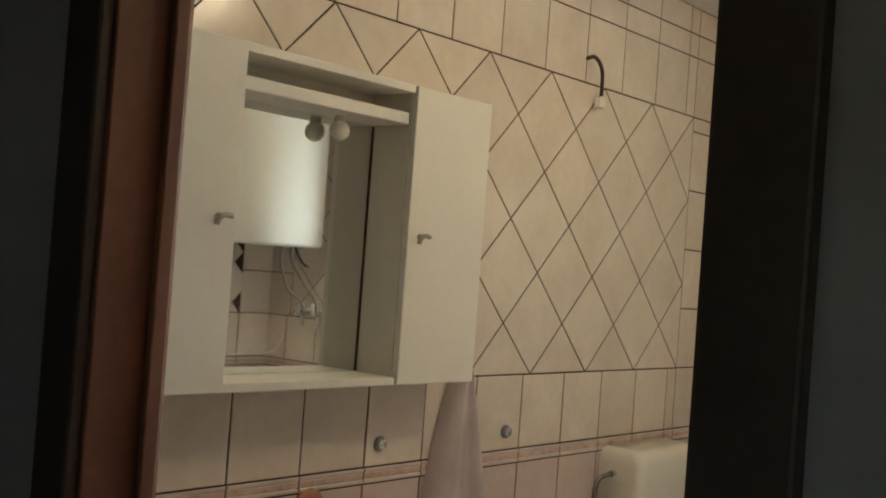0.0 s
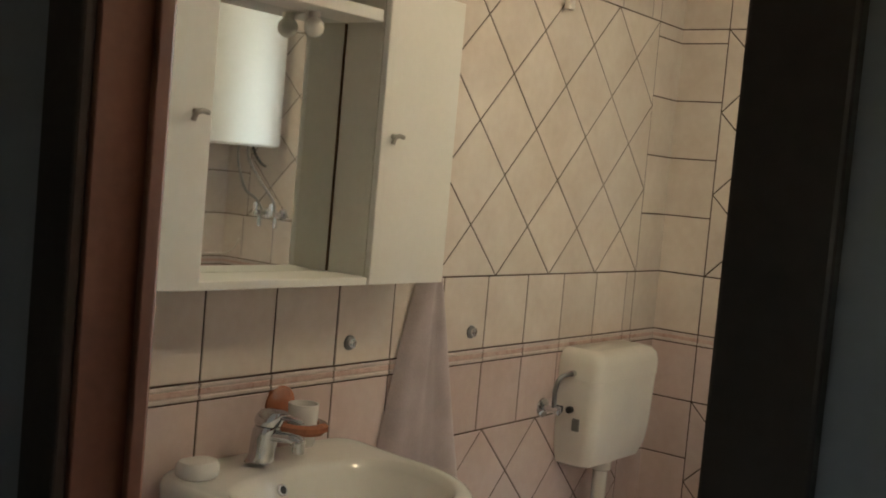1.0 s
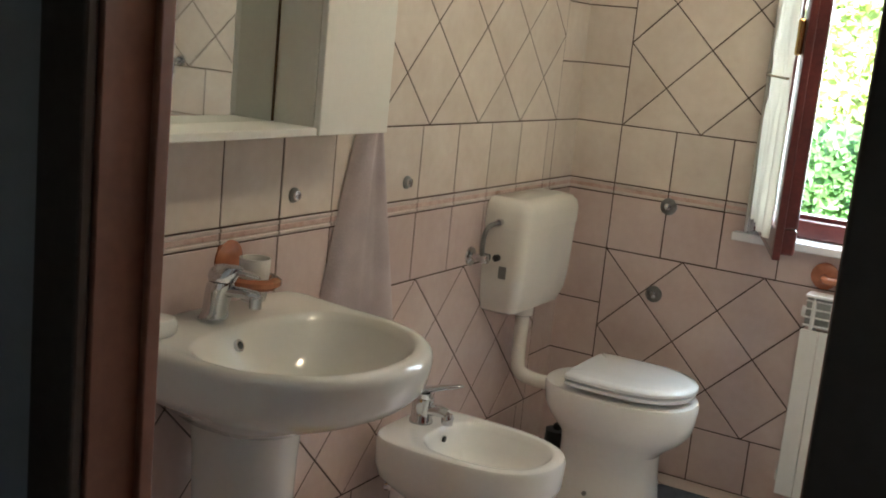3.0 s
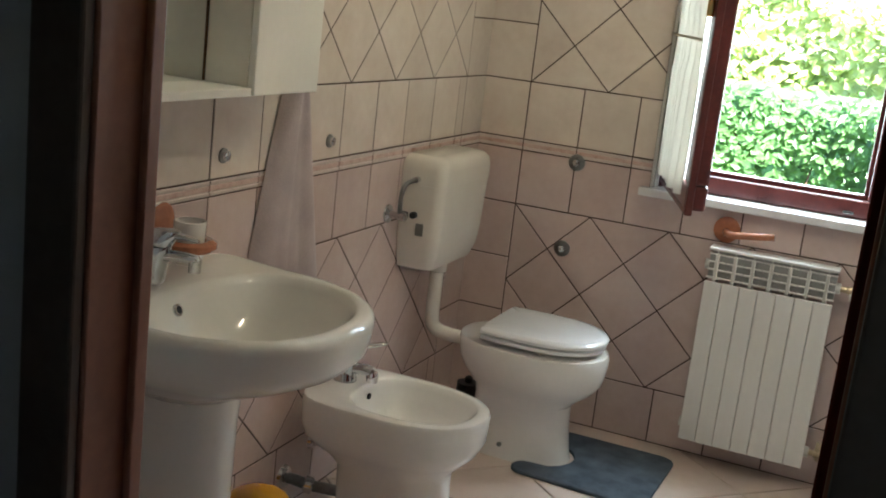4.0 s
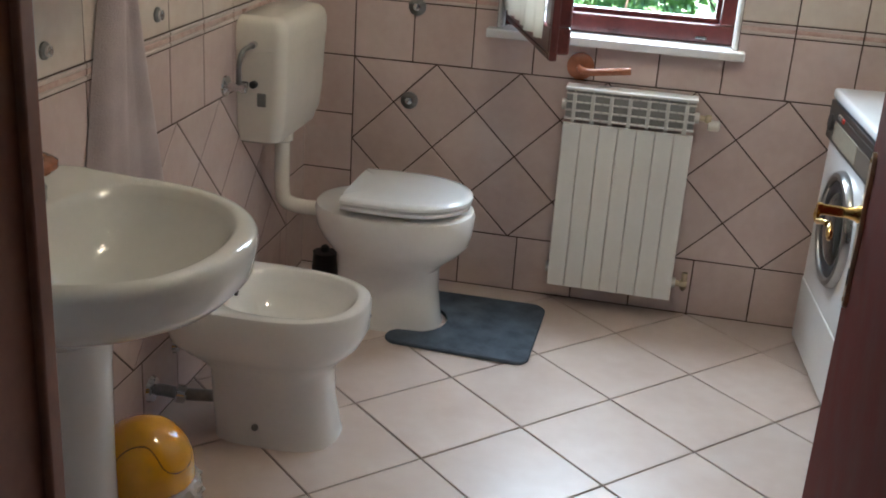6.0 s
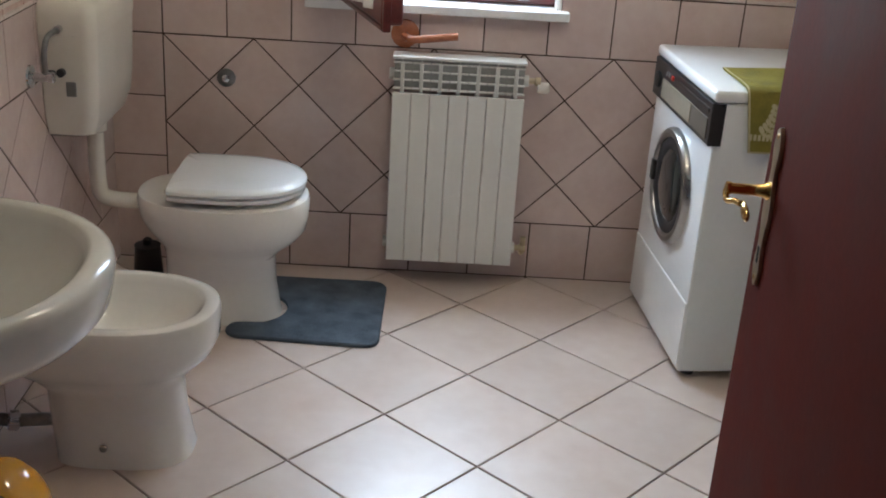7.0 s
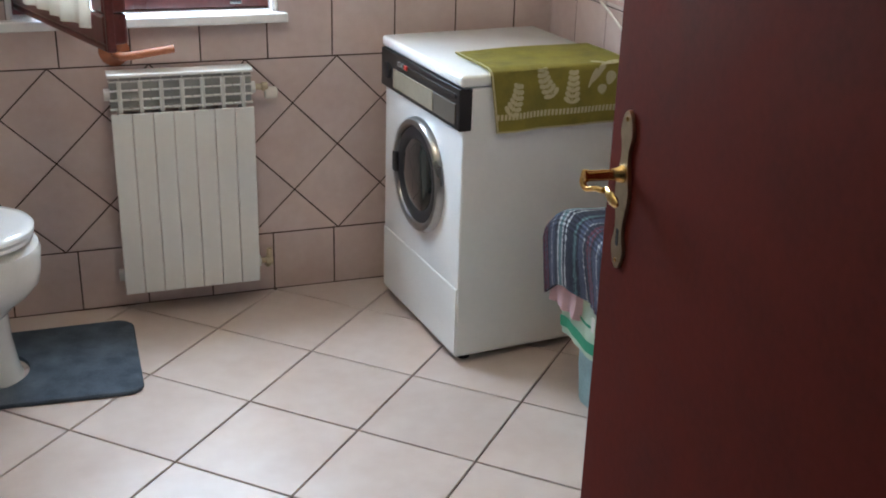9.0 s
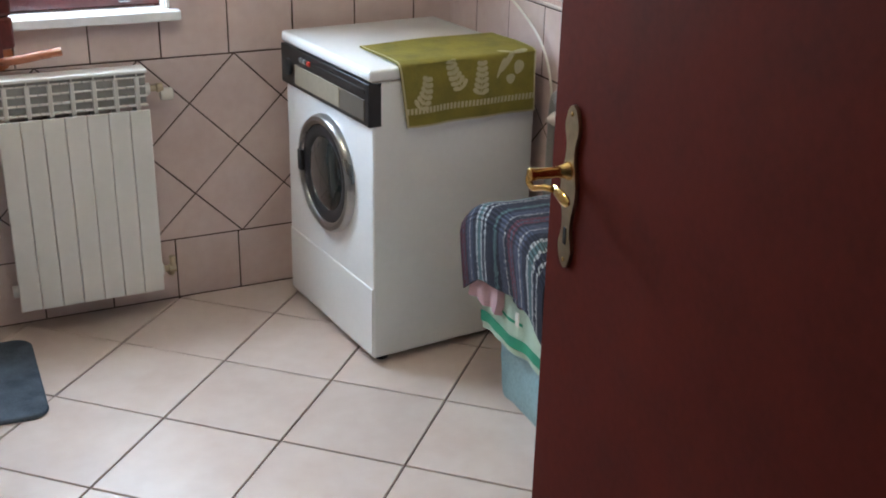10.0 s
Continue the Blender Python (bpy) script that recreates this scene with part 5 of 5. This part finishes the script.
def tile_mesh(poly, thick, mat, name):
    c = (sum(p[0] for p in poly) / len(poly), sum(p[1] for p in poly) / len(poly))
    local = [(p[0] - c[0], p[1] - c[1]) for p in poly]
    key = (mat.name, round(thick, 4), tuple((round(a, 3), round(b, 3)) for a, b in local))
    if key not in cache:
        a = shrink(local, JOINT / 2)
        b = shrink(local, JOINT / 2 + 0.0016)
        n = len(a)
        if len(b) != n or n < 3:
            return None, c
        verts = [(x, y, -0.001) for x, y in a] + [(x, y, thick - 0.0012) for x, y in a] + [(x, y, thick) for x, y in b]
        faces = [tuple(range(2 * n, 3 * n))]
        for k in range(n):
            j = (k + 1) % n
            faces += [(k, j, n + j, n + k), (n + k, n + j, 2 * n + j, 2 * n + k)]
        me = bpy.data.meshes.new(name)
        me.from_pydata(verts, [], faces)
        bm = bmesh.new()
        bm.from_mesh(me)
        bmesh.ops.recalc_face_normals(bm, faces=bm.faces)
        bm.to_mesh(me)
        bm.free()
        me.materials.append(mat)
        cache[key] = me
    return cache[key], c


tile_rng = random.Random(11)


def lay(parent, poly, to_world, mat, thick=0.004, name="tile"):
    poly = tidy(poly)
    if len(poly) < 3 or area(poly) < 1.5e-4:
        return
    me, c = tile_mesh(poly, thick, mat, name)
    if not me:
        return
    ob = new(name, me)
    ob.parent = parent
    ob.matrix_basis = to_world(c[0], c[1]) @ pose(0, 0, tile_rng.uniform(-0.0004, 0.0004), tile_rng.uniform(-0.10, 0.10), tile_rng.uniform(-0.10, 0.10), 0)


def wall_frame(kind):
    """Turns a place on a wall, along it and up, into a pose whose z points into the room."""
    def left(s, z):
        return Matrix(((0, 0, 1, 0), (-1, 0, 0, -s), (0, 1, 0, z), (0, 0, 0, 1)))

    def back(s, z):
        return Matrix(((1, 0, 0, s), (0, 0, -1, 0), (0, 1, 0, z), (0, 0, 0, 1)))

    def right(s, z):
        return Matrix(((0, 0, -1, RW), (1, 0, 0, -s), (0, 1, 0, z), (0, 0, 0, 1)))

    return {"left": left, "back": back, "right": right}[kind]


def tile_wall(parent, kind, length, edge, count, joints, hole=None):
    to = wall_frame(kind)
    f0, f1 = edge, edge + count * DIAG

    def put(poly, mat, thick=0.004, name="tile"):
        for p in (minus(poly, hole) if hole else [poly]):
            lay(parent, p, to, mat, thick, name)

    for r, (z0, z1) in enumerate(Z_ROW):
        mat = TILE_LOW if z1 < 0.98 else TILE
        if r in (1, 5):
            for k in range(-1, 2 * count + 1):
                for j in range(-1, 8):
                    if (k + j) % 2 == 0:
                        continue
                    cs, cz = f0 + k * DIAG / 2, z0 + j * DIAG / 2
                    if cz - DIAG / 2 > z1 or cs - DIAG / 2 > f1:
                        continue
                    d = DIAG / 2
                    poly = clip_rect([(cs - d, cz), (cs, cz - d), (cs + d, cz), (cs, cz + d)], f0, f1, z0, z1)
                    if poly:
                        put(poly, mat)
            for s0, s1 in ((0.0, f0), (f1, length)):
                if s1 - s0 < 0.02:
                    continue
                if r == 1:
                    zs = [z0, z1 - 2 * S, z1 - S, z1]
                else:
                    zs = [z0 + k * S for k in range(5)] + [z1]
                cols = [s0, s1] if s1 - s0 < 0.25 else [s0, s0 + S, s1]
                for a, b in zip(zs, zs[1:]):
                    for c, d in zip(cols, cols[1:]):
                        put([(c, a), (d, a), (d, b), (c, b)], mat)
        elif r == 3:
            for a, b in zip(joints, joints[1:]):
                put([(a, z0), (b, z0), (b, z1), (a, z1)], LISTEL, 0.004, "border_tile")
                put([(a, z0), (b, z0), (b, z0 + 0.0125), (a, z0 + 0.0125)], LISTEL, 0.0075, "listel")
                put([(a, z0 + 0.011), (b, z0 + 0.011), (b, z1 - 0.011), (a, z1 - 0.011)], BORDER, 0.0060, "relief")
                put([(a, z1 - 0.0125), (b, z1 - 0.0125), (b, z1), (a, z1)], LISTEL, 0.0075, "listel")
        else:
            for a, b in zip(joints, joints[1:]):
                put([(a, z0), (b, z0), (b, z1), (a, z1)], mat)


def joint_run(first, pitch, length):
    out = [0.0] + first
    while out[-1] + pitch < length - 0.02:
        out.append(out[-1] + pitch)
    return out + [length]


tile_wall(wall_left, "left", -DW, 0.185, 8, joint_run([0.185, 0.246], 0.2065, -DW))
tile_wall(wall_back, "back", RW, 0.1745, 7, joint_run([0.1745], S, RW), hole=(WX0 - 0.012, WX1 + 0.012, WZ0 - 0.03, WZ1 + 0.006))
tile_wall(wall_right, "right", 1.9, 0.185, 5, joint_run([0.185], S, 1.9))

# floor: square tiles on the diagonal
FS, FA, FX, FY = 0.3290, 0.8150, 1.1726, -0.7117
ux, uy = math.cos(FA) * FS, math.sin(FA) * FS
vx, vy = math.sin(FA) * FS, -math.cos(FA) * FS
JOINT = 0.0055
for a in range(-12, 12):
    for b in range(-12, 12):
        quad = [(FX + i * ux + j * vx, FY + i * uy + j * vy) for i, j in ((a, b), (a + 1, b), (a + 1, b + 1), (a, b + 1))]
        quad = clip_rect(quad, 0.001, RW - 0.001, DW - 0.05, -0.001)
        if quad:
            lay(floor, quad, lambda s, t: pose(s, t, -0.005), FLOOR_TILE, 0.005, "floor_tile")
